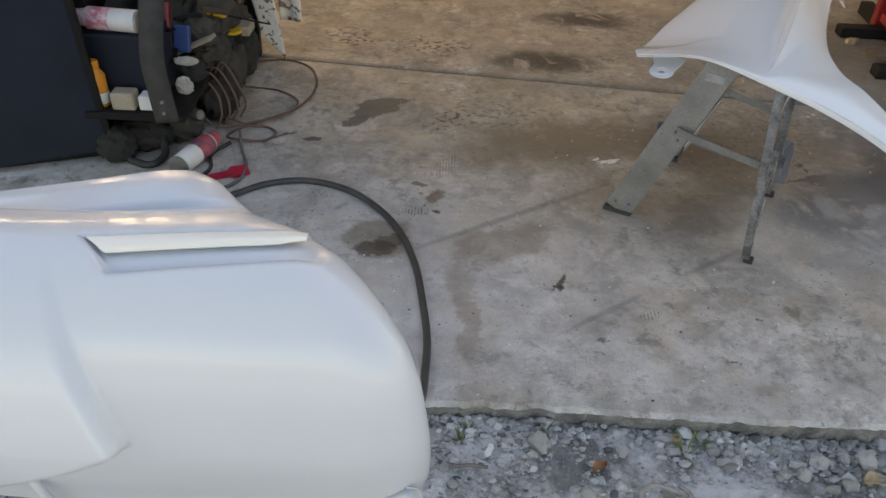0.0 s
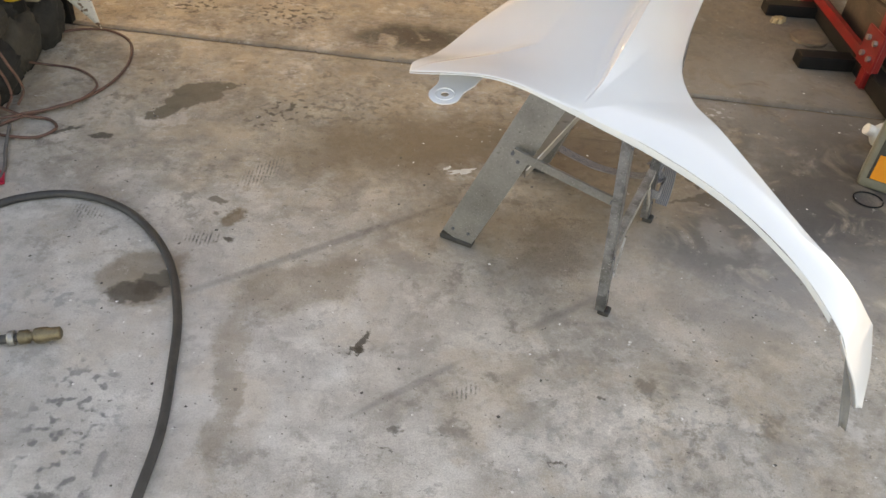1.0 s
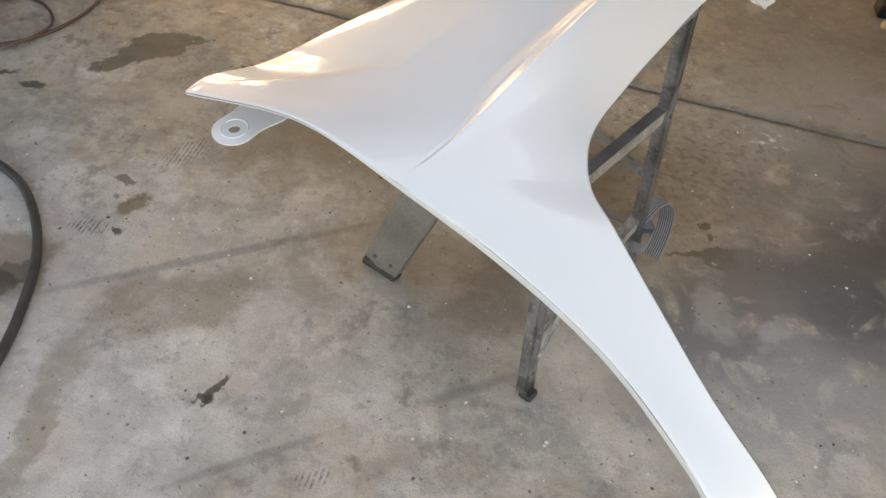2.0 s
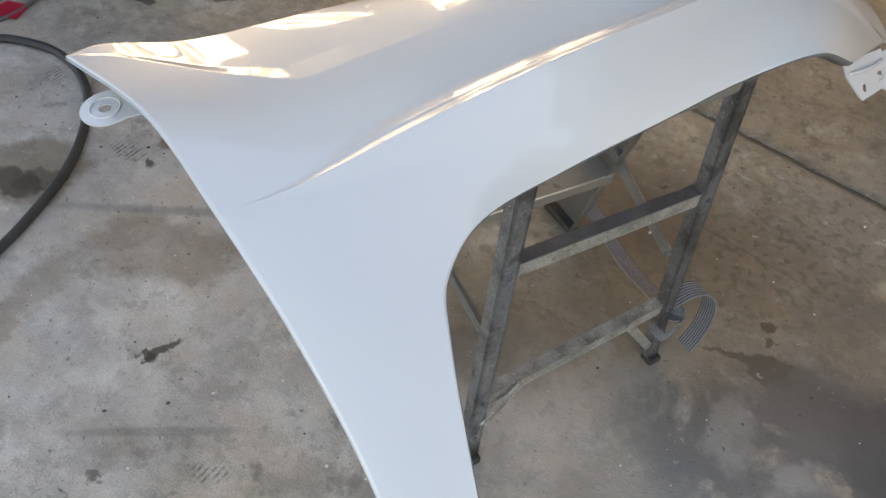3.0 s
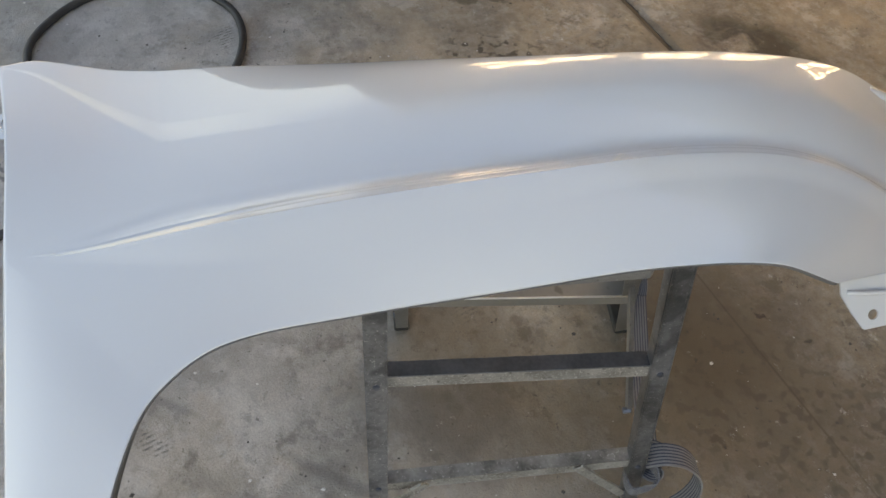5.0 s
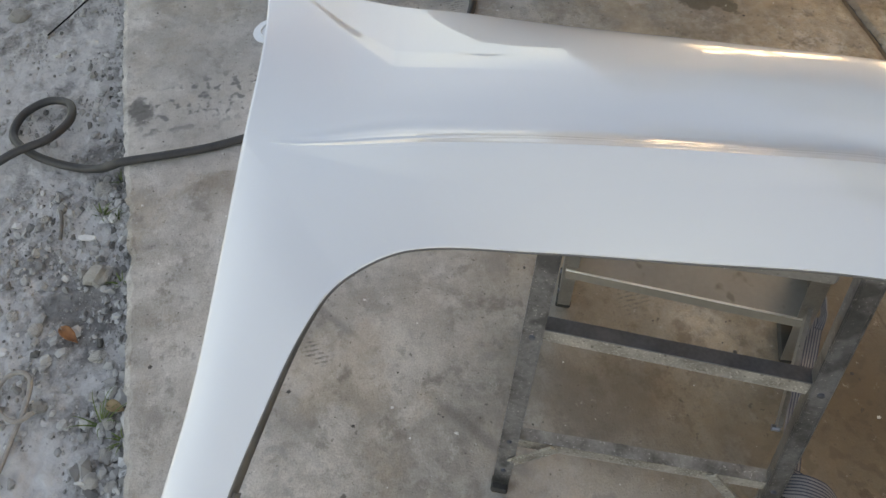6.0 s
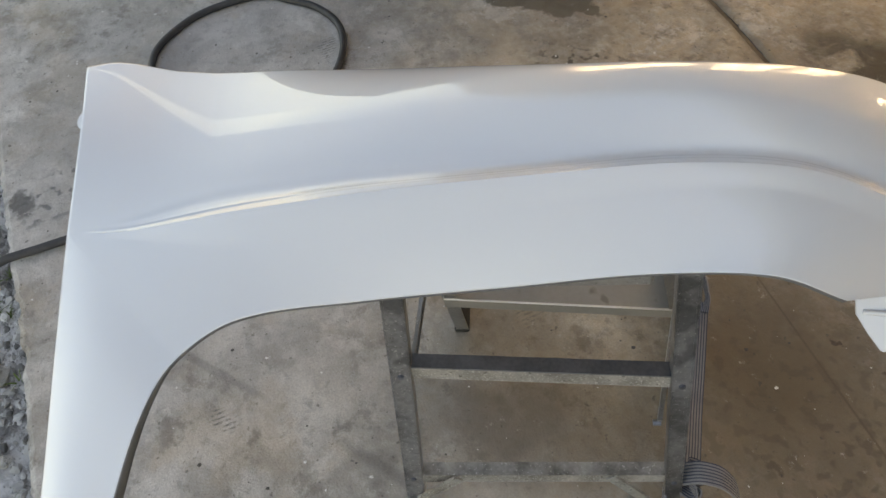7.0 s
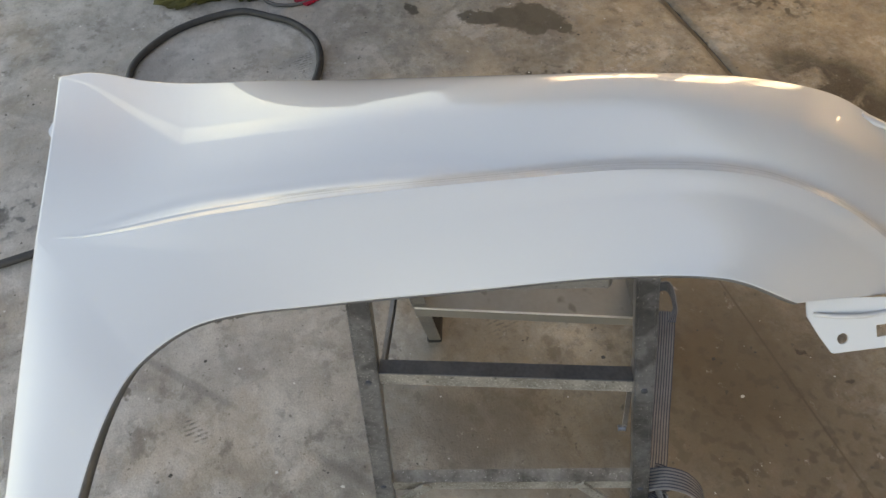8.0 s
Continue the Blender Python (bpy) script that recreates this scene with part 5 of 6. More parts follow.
def gravel_field():
    rnd = random.Random(21)
    kinds = [unit_stone(1, k) for k in range(12)]
    verts, faces, base_i = [], [], 0
    for k in range(68000):
        x = -1.25 + 2.85 * rnd.random()
        back = 0.85 * rnd.random() ** 1.4
        y = slab_edge(x) - back + 0.008
        # stones gather in patches and along the slab
        gather = noise.noise((x * 7, y * 7, 3)) + 0.55 * noise.noise((x * 21, y * 21, 6)) + 0.55 * max(0.0, 1 - back / 0.10) - 0.35 * (x < 0.05)
        if rnd.random() > 0.34 + 0.75 * gather:
            continue
        r = 0.0009 + 0.0040 * rnd.random() ** 3 + 0.0095 * rnd.random() ** 10
        if back < 0.09 and x > 0.05 and rnd.random() < 0.06:
            r = 0.005 + 0.006 * rnd.random()
        if x > 0.45 and y > 0.93 and rnd.random() < 0.12:
            r *= 1.8
        vs, fs = kinds[k % 12]
        rot = Euler((rnd.random() * 6, rnd.random() * 6, rnd.random() * 6)).to_matrix()
        sc = np.array([1.2, 0.7 + 0.5 * rnd.random(), 0.6 + 0.35 * rnd.random()]) * r
        co = (vs @ np.array(rot).T) * sc
        z = ground_height(x, y) + 0.007 * noise.noise((x * 38, y * 38, 5)) + 0.0045 * noise.noise((x * 95, y * 95, 8))
        verts.extend((co + np.array([x, y, z + r * 0.30])).tolist())
        faces.extend([tuple(i + base_i for i in f) for f in fs])
        base_i += len(vs)
    me = bpy.data.meshes.new("gravel")
    me.from_pydata(verts, [], faces)
    me.materials.append(STONES)
    return tag(new("gravel", me), "loose mixed grey gravel beside the concrete slab", "gravel", kind="stuff")


gravel_field()

rock_meshes = []
for k in range(6):
    vs, fs = unit_stone(2, 40 + k)
    me = bpy.data.meshes.new("rock")
    me.from_pydata([tuple(v) for v in vs], [], fs)
    me.materials.append(PALESTONE)
    rock_meshes.append(me)


def rock(x, y, r, k, squash=0.65, turn=0.0, label="rough pale grey rock lying in the gravel"):
    ob = new("rock", rock_meshes[k % 6])
    ob.matrix_world = Matrix.Translation((x, y, ground_height(x, y) + r * squash * 0.45)) @ Matrix.Rotation(turn, 4, "Z") @ Matrix.Diagonal((r, r * 0.8, r * squash, 1))
    return tag(ob, label, "rock", "rocks in the gravel")


for k, (x, y, r) in enumerate([(0.043, 1.049, 0.027), (0.992, 1.055, 0.030), (0.885, 1.043, 0.026), (0.794, 1.068, 0.016), (0.945, 1.06, 0.018), (1.06, 1.045, 0.036),
                               (-0.647, 0.827, 0.030), (0.373, 0.925, 0.018), (0.702, 1.03, 0.018), (0.28, 1.045, 0.030), (0.66, 1.055, 0.018), (0.72, 1.065, 0.014), (0.60, 1.06, 0.014),
                               (0.84, 1.005, 0.020), (0.93, 0.985, 0.022), (1.13, 1.02, 0.03), (-0.35, 1.02, 0.012), (0.33, 0.88, 0.014), (0.46, 1.04, 0.017), (0.10, 0.93, 0.013), (0.54, 0.94, 0.017), (0.75, 0.92, 0.016)]):
    rock(x, y, r, k, 0.55 + 0.05 * (k % 5), k * 1.3)

# ---- plants and litter in the gravel ----
GREEN = material("weed_green", (0.09, 0.16, 0.03), 0.6, second=(0.13, 0.15, 0.04), scale=40, fine=200, bump=0.1, rand=0.2)
DRYLEAF = material("dry_leaf", (0.38, 0.17, 0.07), 0.7, second=(0.22, 0.09, 0.04), scale=50, fine=200, bump=0.3)
TANLEAF = material("tan_leaf", (0.45, 0.34, 0.20), 0.7, second=(0.30, 0.21, 0.11), scale=50, fine=200, bump=0.3)


def weed(x, y, n_, h, seed, label="small green weed growing at the slab edge"):
    rnd = random.Random(seed)
    root = base("weed", Matrix.Identity(4), label, "weed", "weeds at the slab edge")
    z = ground_height(x, y) - 0.004
    bm = bmesh.new()
    for k in range(n_):
        a = rnd.random() * 6.28
        reach, rise = h * (0.5 + rnd.random()), h * (0.5 + 0.7 * rnd.random())
        w = 0.0012 + 0.0014 * rnd.random()
        d, sd = Vector((math.cos(a), math.sin(a), 0)), Vector((-math.sin(a), math.cos(a), 0))
        o = Vector((x, y, z)) + d * 0.006 * rnd.random()
        rows = []
        for j in range(6):
            t = j / 5
            p = o + d * reach * t + Vector((0, 0, rise * math.sin(t * 1.9)))
            rows.append((bm.verts.new(p + sd * w * (1 - t * 0.9)), bm.verts.new(p - sd * w * (1 - t * 0.9))))
        for r0, r1 in zip(rows, rows[1:]):
            bm.faces.new((r0[0], r0[1], r1[1], r1[0]))
    part("blades", bm, GREEN, root)
    return root


for k, (x, y, n_, h) in enumerate([(0.113, 1.045, 16, 0.022), (0.598, 1.044, 12, 0.045), (0.126, 1.075, 18, 0.018), (0.636, 1.082, 16, 0.022), (0.02, 1.085, 10, 0.02), (0.30, 1.085, 8, 0.02)]):
    weed(x, y, n_, h, 60 + k)


def leaf(x, y, length, width, turn, curl, mat, label):
    z = ground_height(x, y) + 0.012
    def fn(u, v):
        w = width * math.sin(math.pi * min(0.98, u + 0.02)) ** 0.8 * (v - 0.5)
        px = (u - 0.5) * length
        return (x + px * math.cos(turn) - w * math.sin(turn), y + px * math.sin(turn) + w * math.cos(turn), z + curl * (abs(v - 0.5) * 2) ** 2 + 0.006 * math.sin(u * 5))
    ob = thing("dry_leaf", grid_mesh(fn, 12, 6), mat, label, "leaf", smooth=True)
    return solid(ob, 0.0006)


leaf(0.405, 0.990, 0.045, 0.022, 0.7, 0.008, DRYLEAF, "curled reddish brown dry leaf on the gravel")
leaf(0.985, 0.995, 0.06, 0.035, 0.3, 0.012, TANLEAF, "curled tan dry leaf on the gravel")
leaf(0.58, 1.075, 0.03, 0.022, 1.2, 0.008, TANLEAF, "small tan dry leaf against the slab edge")
thing("plastic_scrap", blob_sheet(0.174, 1.019, ground_height(0.174, 1.019) + 0.008, 0.021, 0.008, 1.2, 0.003, 31, rough=0.15), WHITECHIP, "small white plastic scrap on the gravel", "scrap")
STICKM = material("grey_stick", (0.20, 0.18, 0.16), 0.9, second=(0.12, 0.11, 0.10), scale=50, fine=200)
thing("stick", tube([(0.09, 0.965, -0.03), (0.13, 0.97, -0.026), (0.17, 0.968, -0.028)], 0.004, 12, 6), STICKM, "short grey stick on the gravel", "stick", smooth=True)
CORD = material("dirty_cord", (0.36, 0.34, 0.31), 0.85, second=(0.24, 0.22, 0.20), scale=60, fine=300)
thing("cord_loop", tube([(0.70, 0.86, -0.036), (0.655, 0.885, -0.032), (0.60, 0.905, -0.028), (0.55, 0.925, -0.022), (0.50, 0.935, -0.016), (0.475, 0.915, -0.018), (0.48, 0.885, -0.022), (0.51, 0.872, -0.024), (0.55, 0.885, -0.020), (0.575, 0.915, -0.018), (0.56, 0.94, -0.024)], 0.0045, 90, 7), CORD, "dirty grey cord looped on the gravel", "cord", smooth=True)
thing("thin_wire", tube([(-0.70, 1.04, -0.034), (-0.64, 1.00, -0.026), (-0.58, 0.955, -0.026), (-0.53, 0.906, -0.032)], 0.0022, 30, 6), BLACKSTEEL, "thin dark wire lying on the gravel", "wire", smooth=True)

# ---- windows of the garage ----
GLASS = bpy.data.materials.new("window_glass")
GLASS.use_nodes = True
gb = GLASS.node_tree.nodes["Principled BSDF"]
gb.inputs["Transmission Weight"].default_value, gb.inputs["Roughness"].default_value, gb.inputs["IOR"].default_value = 1.0, 0.02, 1.45
FRAMEPAINT = material("window_frame_paint", (0.55, 0.53, 0.48), 0.6, second=(0.42, 0.40, 0.36), scale=10, fine=90)


def window(name, opening, at, along_y):
    root = tagged(new(name), "plain garage window with wooden frame", "window", "", "structure")
    a, c, sill, head = opening
    mid_, cz = (a + c) / 2, (sill + head) / 2
    turn = Matrix.Translation((at, mid_, cz)) if along_y else Matrix.Translation((mid_, at, cz)) @ Matrix.Rotation(radians(90), 4, "Z")
    half, tall = (c - a) / 2, head - sill
    bm = bmesh.new()
    for y in (-half + 0.025, half - 0.025, 0):
        box(0.06, 0.05, tall, (0, y, 0), bm=bm)
    for z in (-tall / 2 + 0.025, tall / 2 - 0.025, -0.1):
        box(0.056, c - a - 0.004, 0.04, (0, 0, z), bm=bm)
    bm.transform(turn)
    part("window_frame", bm, FRAMEPAINT, root)
    for y0, y1 in ((-half + 0.05, -0.025), (0.025, half - 0.05)):
        bm = box(0.004, y1 - y0, tall - 0.06, (0, (y0 + y1) / 2, 0))
        bm.transform(turn)
        g = part("pane", bm, GLASS, root)
        g.visible_shadow = False


for k_, opening_ in enumerate(WEST_WINDOWS):
    window("window_%d" % (k_ + 1), opening_, -2.3, True)
window("window_4", NORTH_WINDOW, BACK, False)

# ---- shop crane at the back ----
def build_crane():
    root = base("shop_crane", Matrix.Identity(4), "red and black steel shop crane standing on the garage floor", "shop crane")
    for x, y in ((1.885, 3.008), (1.905, 3.455)):
        part("foot_bar", box(0.22, 0.07, 0.045, (x, y, 0.024), 0.004), BLACKSTEEL, root, "black steel foot bar")
    part("base_beam", box(0.06, 1.3, 0.06, (0, 0, 0.032), 0.004, m=Matrix.Translation((2.005, 3.12, 0)) @ Matrix.Rotation(radians(-3), 4, "Z")), BLACKSTEEL, root)
    part("brace", beam(Vector((1.975, 3.48, 0.085)), Vector((1.955, 2.90, 0.085)), 0.034, 0.02, Vector((0, 0, 1))), RED, root, "red enamelled steel channel")
    part("post", box(0.045, 0.045, 0.95, (1.965, 2.872, 0.475), 0.006), RED, root, "red square steel post")
    part("post", box(0.045, 0.045, 0.95, (1.985, 3.515, 0.475), 0.006), RED, root, "red square steel post")
    part("gusset", box(0.010, 0.12, 0.13, (1.937, 2.872, 0.14), 0.003), RED, root)
    for y, z in ((2.895, 0.17), (2.845, 0.17), (2.895, 0.115), (2.845, 0.115)):
        part("bolt", cyl(0.010, 0.02, m=Matrix.Translation((1.930, y, z)) @ Matrix.Rotation(radians(90), 4, "Y"), seg=6), ALU, root)
    return root


build_crane()
for y, z, k in ((3.10, 0.20, 0), (3.16, 0.235, 1)):
    m_ = Matrix.Translation((2.125, y, z - 0.02)) @ Matrix.Rotation(radians(4 + 6 * k), 4, "Z")
    thing("board", box(0.14, 0.75, 0.03, (0, 0, 0), 0.003, m=m_), WOOD, "dark old wooden board lying on the crane base", "board", "boards on the crane")
thing("crate", box(0.16, 0.55, 0.13, (2.145, 3.10, 0.10), 0.004), WOOD, "dark wooden crate behind the crane base", "crate")
thing("rag_lump", blob_sheet(1.83, 3.37, 0.0003, 0.03, 0.016, 0.4, 0.02, 51), TANLEAF, "small tan crumpled scrap on the floor", "scrap")
thing("disc", cyl(0.07, 0.012, (1.90, 3.225, 0.0065), seg=28, bevel=0.003), JOINTDIRT, "brown rusty flat disc on the garage floor", "disc", smooth=False)

# ---- jug and bottle ----
JUGM = material("grey_jug_plastic", (0.20, 0.20, 0.165), 0.4, second=(0.14, 0.14, 0.115), scale=20, fine=120, bump=0.1)
ORANGE = material("orange_label", (0.75, 0.27, 0.02), 0.5, second=(0.66, 0.22, 0.02), scale=20, fine=120, bump=0.05)
LABELBLACK = material("black_label", (0.03, 0.03, 0.028), 0.5, second=(0.05, 0.05, 0.045), scale=20, fine=120, bump=0.05)
WHITEPLASTIC = material("white_plastic", (0.72, 0.71, 0.68), 0.4, second=(0.62, 0.61, 0.58), scale=20, fine=120, bump=0.05)


def build_jug():
    m_ = Matrix.Translation((1.81, 2.265, 0)) @ Matrix.Rotation(radians(-32), 4, "Z")
    root = base("jug", m_, "grey plastic jug with black and orange label on the floor", "jug")
    part("body", box(0.19, 0.11, 0.23, (0, 0, 0.115), 0.018, seg=3), JUGM, root, "", True)
    part("neck", lathe([(0.045, 0.225), (0.035, 0.25), (0.022, 0.262), (0.022, 0.28)], 20), JUGM, root, "", True)
    part("cap", lathe([(0.026, 0.272), (0.026, 0.305), (0.022, 0.31)], 20), WHITEPLASTIC, root, "white screw cap")
    part("label_panel", box(0.15, 0.002, 0.16, (0, -0.0565, 0.115), 0.0), LABELBLACK, root, "black printed label")
    part("label_patch", box(0.085, 0.002, 0.075, (-0.025, -0.0585, 0.075), 0.0), ORANGE, root, "orange label patch")
    for k, (x, z, w) in enumerate([(-0.03, 0.165, 0.07), (-0.03, 0.150, 0.055), (-0.03, 0.136, 0.065), (0.045, 0.16, 0.04), (0.045, 0.145, 0.045)]):
        part("label_bar", box(w, 0.002, 0.007, (x, -0.0585, z)), WHITEPLASTIC, root, "pale bar of unreadable print")
    return root


build_jug()
m_ = Matrix.Translation((1.875, 2.46, 0.04)) @ Matrix.Rotation(radians(-70), 4, "Y") @ Matrix.Rotation(radians(20), 4, "Z")
bt = base("bottle", m_, "small white plastic bottle lying behind the jug", "bottle")
part("body", lathe([(0.02, -0.09), (0.036, -0.085), (0.037, 0.05), (0.02, 0.07), (0.014, 0.08)], 20), WHITEPLASTIC, bt, "", True)
part("cap", lathe([(0.017, 0.076), (0.017, 0.098), (0.014, 0.10)], 18), WHITEPLASTIC, bt)
ring = [(1.71 + 0.040 * math.cos(a), 2.195 + 0.036 * math.sin(a), 0.003) for a in np.linspace(0, 6.0, 14)]
thing("wire_ring", tube(ring, 0.0023, 50, 6), BLACKSTEEL, "thin dark ring of wire on the floor", "wire", smooth=True)

# ---- workshop clutter beside the opening ----
CM = Matrix.Translation((-0.980, 2.060, 0)) @ Matrix.Rotation(radians(20), 4, "Z") @ Matrix.Rotation(radians(-3), 4, "Y")
cabinet = base("tool_cabinet", CM, "tall dark navy cabinet with smooth flat sides", "cabinet")
part("cabinet_body", box(0.60, 0.47, 0.92, (-0.31, 0.265, 0.485), 0.004), DARKPLASTIC, cabinet)
part("door", box(0.588, 0.022, 0.90, (-0.306, 0.017, 0.488), 0.004), DARKPLASTIC, cabinet, "flat dark navy door")
part("corner_trim", box(0.020, 0.040, 0.94, (-0.006, 0.020, 0.480), 0.003), BLACKSTEEL, cabinet, "black corner trim")
part("plinth", box(0.60, 0.45, 0.03, (-0.31, 0.27, 0.015), 0.002), BLACKSTEEL, cabinet, "black plinth")
RAGDARK = material("dark_rag", (0.016, 0.015, 0.014), 0.95, second=(0.032, 0.029, 0.025), scale=14, fine=120, bump=0.6)
RAGGREY = material("grey_rag", (0.075, 0.064, 0.05), 0.95, second=(0.03, 0.026, 0.021), scale=14, fine=120, bump=0.6)
OLIVE = material("olive_cloth", (0.11, 0.105, 0.035), 0.9, second=(0.055, 0.055, 0.02), scale=16, fine=160, bump=0.5)
BLUEP = material("blue_plastic", (0.03, 0.08, 0.24), 0.45, second=(0.02, 0.05, 0.16), scale=16, fine=120, bump=0.1)
YELLOWP = material("yellow_plastic", (0.70, 0.42, 0.03), 0.45, second=(0.55, 0.32, 0.02), scale=16, fine=120, bump=0.1)
CARD = material("worn_card", (0.40, 0.34, 0.26), 0.9, second=(0.28, 0.23, 0.17), scale=16, fine=120, bump=0.3)
PINK = material("pink_print", (0.62, 0.18, 0.24), 0.45, second=(0.75, 0.6, 0.6), scale=40, fine=120, bump=0.0, spread=0.2)
PURPLE = material("purple_red_print", (0.20, 0.08, 0.13), 0.45, second=(0.5, 0.10, 0.10), scale=45, fine=120, bump=0.0, spread=0.2)


def splatter_material():
    m = material("splattered_paper", (0.62, 0.59, 0.54), 0.9, second=(0.50, 0.47, 0.42), scale=14, fine=100, bump=0.2)
    n, l = m.node_tree.nodes, m.node_tree.links
    tex = n.new("ShaderNodeTexNoise")
    tex.inputs["Scale"].default_value, tex.inputs["Detail"].default_value = 48, 2
    tc = n.new("ShaderNodeTexCoord")
    l.new(tc.outputs["Object"], tex.inputs["Vector"])
    rr, mix = n.new("ShaderNodeMapRange"), n.new("ShaderNodeMix")
    rr.inputs[1].default_value, rr.inputs[2].default_value = 0.55, 0.60
    l.new(tex.outputs[0], rr.inputs[0])
    mix.data_type = "RGBA"
    b = n["Principled BSDF"]
    l.new(rr.outputs[0], mix.inputs[0])
    l.new(b.inputs["Base Color"].links[0].from_socket, mix.inputs[6])
    mix.inputs[7].default_value = (0.16, 0.10, 0.07, 1)
    l.new(mix.outputs[2], b.inputs["Base Color"])
    return m


SPLATTER = splatter_material()


def lump(cx, cy, cz, rx, ry, rz, seed, folds=3.0, depth=0.35):
    """A crumpled heap of cloth."""
    bm = bmesh.new()
    bmesh.ops.create_icosphere(bm, subdivisions=4, radius=1)
    off = Vector((seed * 3.1, seed * 1.7, seed))
    for v in bm.verts:
        q = v.co * folds + off
        q = q + Vector((noise.noise(q * 0.7), noise.noise(q * 0.7 + Vector((5, 2, 1))), noise.noise(q * 0.7 + Vector((1, 7, 3))))) * 0.9
        d = 0.9 + depth * (0.9 - 2.0 * abs(noise.noise(q))) + 0.10 * noise.noise(q * 3.1)
        v.co = Vector((cx + v.co.x * rx * d, cy + v.co.y * ry * d, max(0.0005 if cz < 0.08 else -9, cz + v.co.z * rz * d)))
    return bm


# low shelf with legs
shelf = base("low_shelf", Matrix.Identity(4), "low dark steel shelf crowded with tools and rags", "shelf")
part("shelf_board", box(0.30, 0.92, 0.022, (-0.89, 2.50, 0.165), 0.003), BLACKSTEEL, shelf)
part("bin", box(0.22, 0.16, 0.21, (-0.94, 2.21, 0.282), 0.012, seg=2), DARKPLASTIC, shelf, "black plastic bin")
for x, y in ((-1.04, 2.19), (-0.79, 2.60), (-1.04, 2.93), (-0.73, 2.93)):
    part("leg", box(0.035, 0.035, 0.62, (x, y, 0.31), 0.003), BLACKSTEEL, shelf)
# Added black sheets keep window light off the clutter and darken its gaps
part("back_light_block", box(0.012, 0.80, 0.60, (-1.075, 2.56, 0.31), 0.003), BLACKSTEEL, shelf, "added black sheet behind the shelf to keep out light")
part("end_light_block", box(0.30, 0.012, 0.60, (-0.91, 2.965, 0.31), 0.003), BLACKSTEEL, shelf, "added black sheet at the end of the shelf to keep out light")


def slat(p, q, w, t, mat, name, label, category):
    p, q = Vector(p), Vector(q)
    m_ = Matrix.Translation((p + q) / 2) @ (q - p).to_track_quat("Z", "Y").to_matrix().to_4x4()
    return thing(name, box(w, t, (q - p).length, (0, 0, 0), 0.003, m=m_), mat, label, category)


def spray_can(p, q, r, mat, label):
    p, q = Vector(p), Vector(q)
    h = (q - p).length
    m_ = Matrix.Translation(p) @ (q - p).to_track_quat("Z", "Y").to_matrix().to_4x4()
    root = base("spray_can", m_, label, "spray can", "spray cans")
    part("can_body", lathe([(r * 0.9, 0), (r, 0.004), (r, h * 0.78), (r * 0.92, h * 0.8)], 28), WHITEPLASTIC, root, "white printed can body", True)
    part("label_band", lathe([(r * 1.006, h * 0.42), (r * 1.012, h * 0.425), (r * 1.012, h * 0.76), (r * 1.006, h * 0.765)], 28), mat, root, "coloured print band", True)
    part("can_base", lathe([(r * 0.7, -0.003), (r * 1.01, -0.002), (r * 1.01, 0.006)], 28), ALU, root, "steel can base")
    part("cap", lathe([(r * 0.80, h * 0.8), (r * 0.82, h * 0.81), (r * 0.72, h * 0.97), (r * 0.6, h)], 24), mat, root, "coloured cap", True)
    return root


spray_can((-0.762, 1.985, 0.0345), (-0.700, 2.185, 0.0345), 0.0335, PURPLE, "white and purple spray can lying on the floor")
spray_can((-0.862, 2.150, 0.4215), (-1.060, 2.170, 0.4215), 0.033, PINK, "white and pink spray can lying on the black bin")

# scraper
sc = base("scraper", Matrix.Translation((-0.585, 2.025, 0.003)) @ Matrix.Rotation(math.atan2(-0.11, -0.19), 4, "Z"), "flat bright red plastic scraper lying on the concrete", "scraper")
bm = bmesh.new()
outline = [(-0.030, -0.028), (0.022, -0.036), (0.034, -0.018), (0.20, -0.012), (0.215, 0.0), (0.20, 0.012), (0.040, 0.014), (0.026, 0.028), (-0.022, 0.026)]
f = bm.faces.new([bm.verts.new((x, y, 0)) for x, y in outline])
r_ = bmesh.ops.extrude_face_region(bm, geom=[f])
bmesh.ops.translate(bm, verts=[v for v in r_["geom"] if isinstance(v, bmesh.types.BMVert)], vec=(0, 0, 0.006))
bmesh.ops.recalc_face_normals(bm, faces=bm.faces)
part("blade_and_handle", bm, REDPLASTIC, sc)

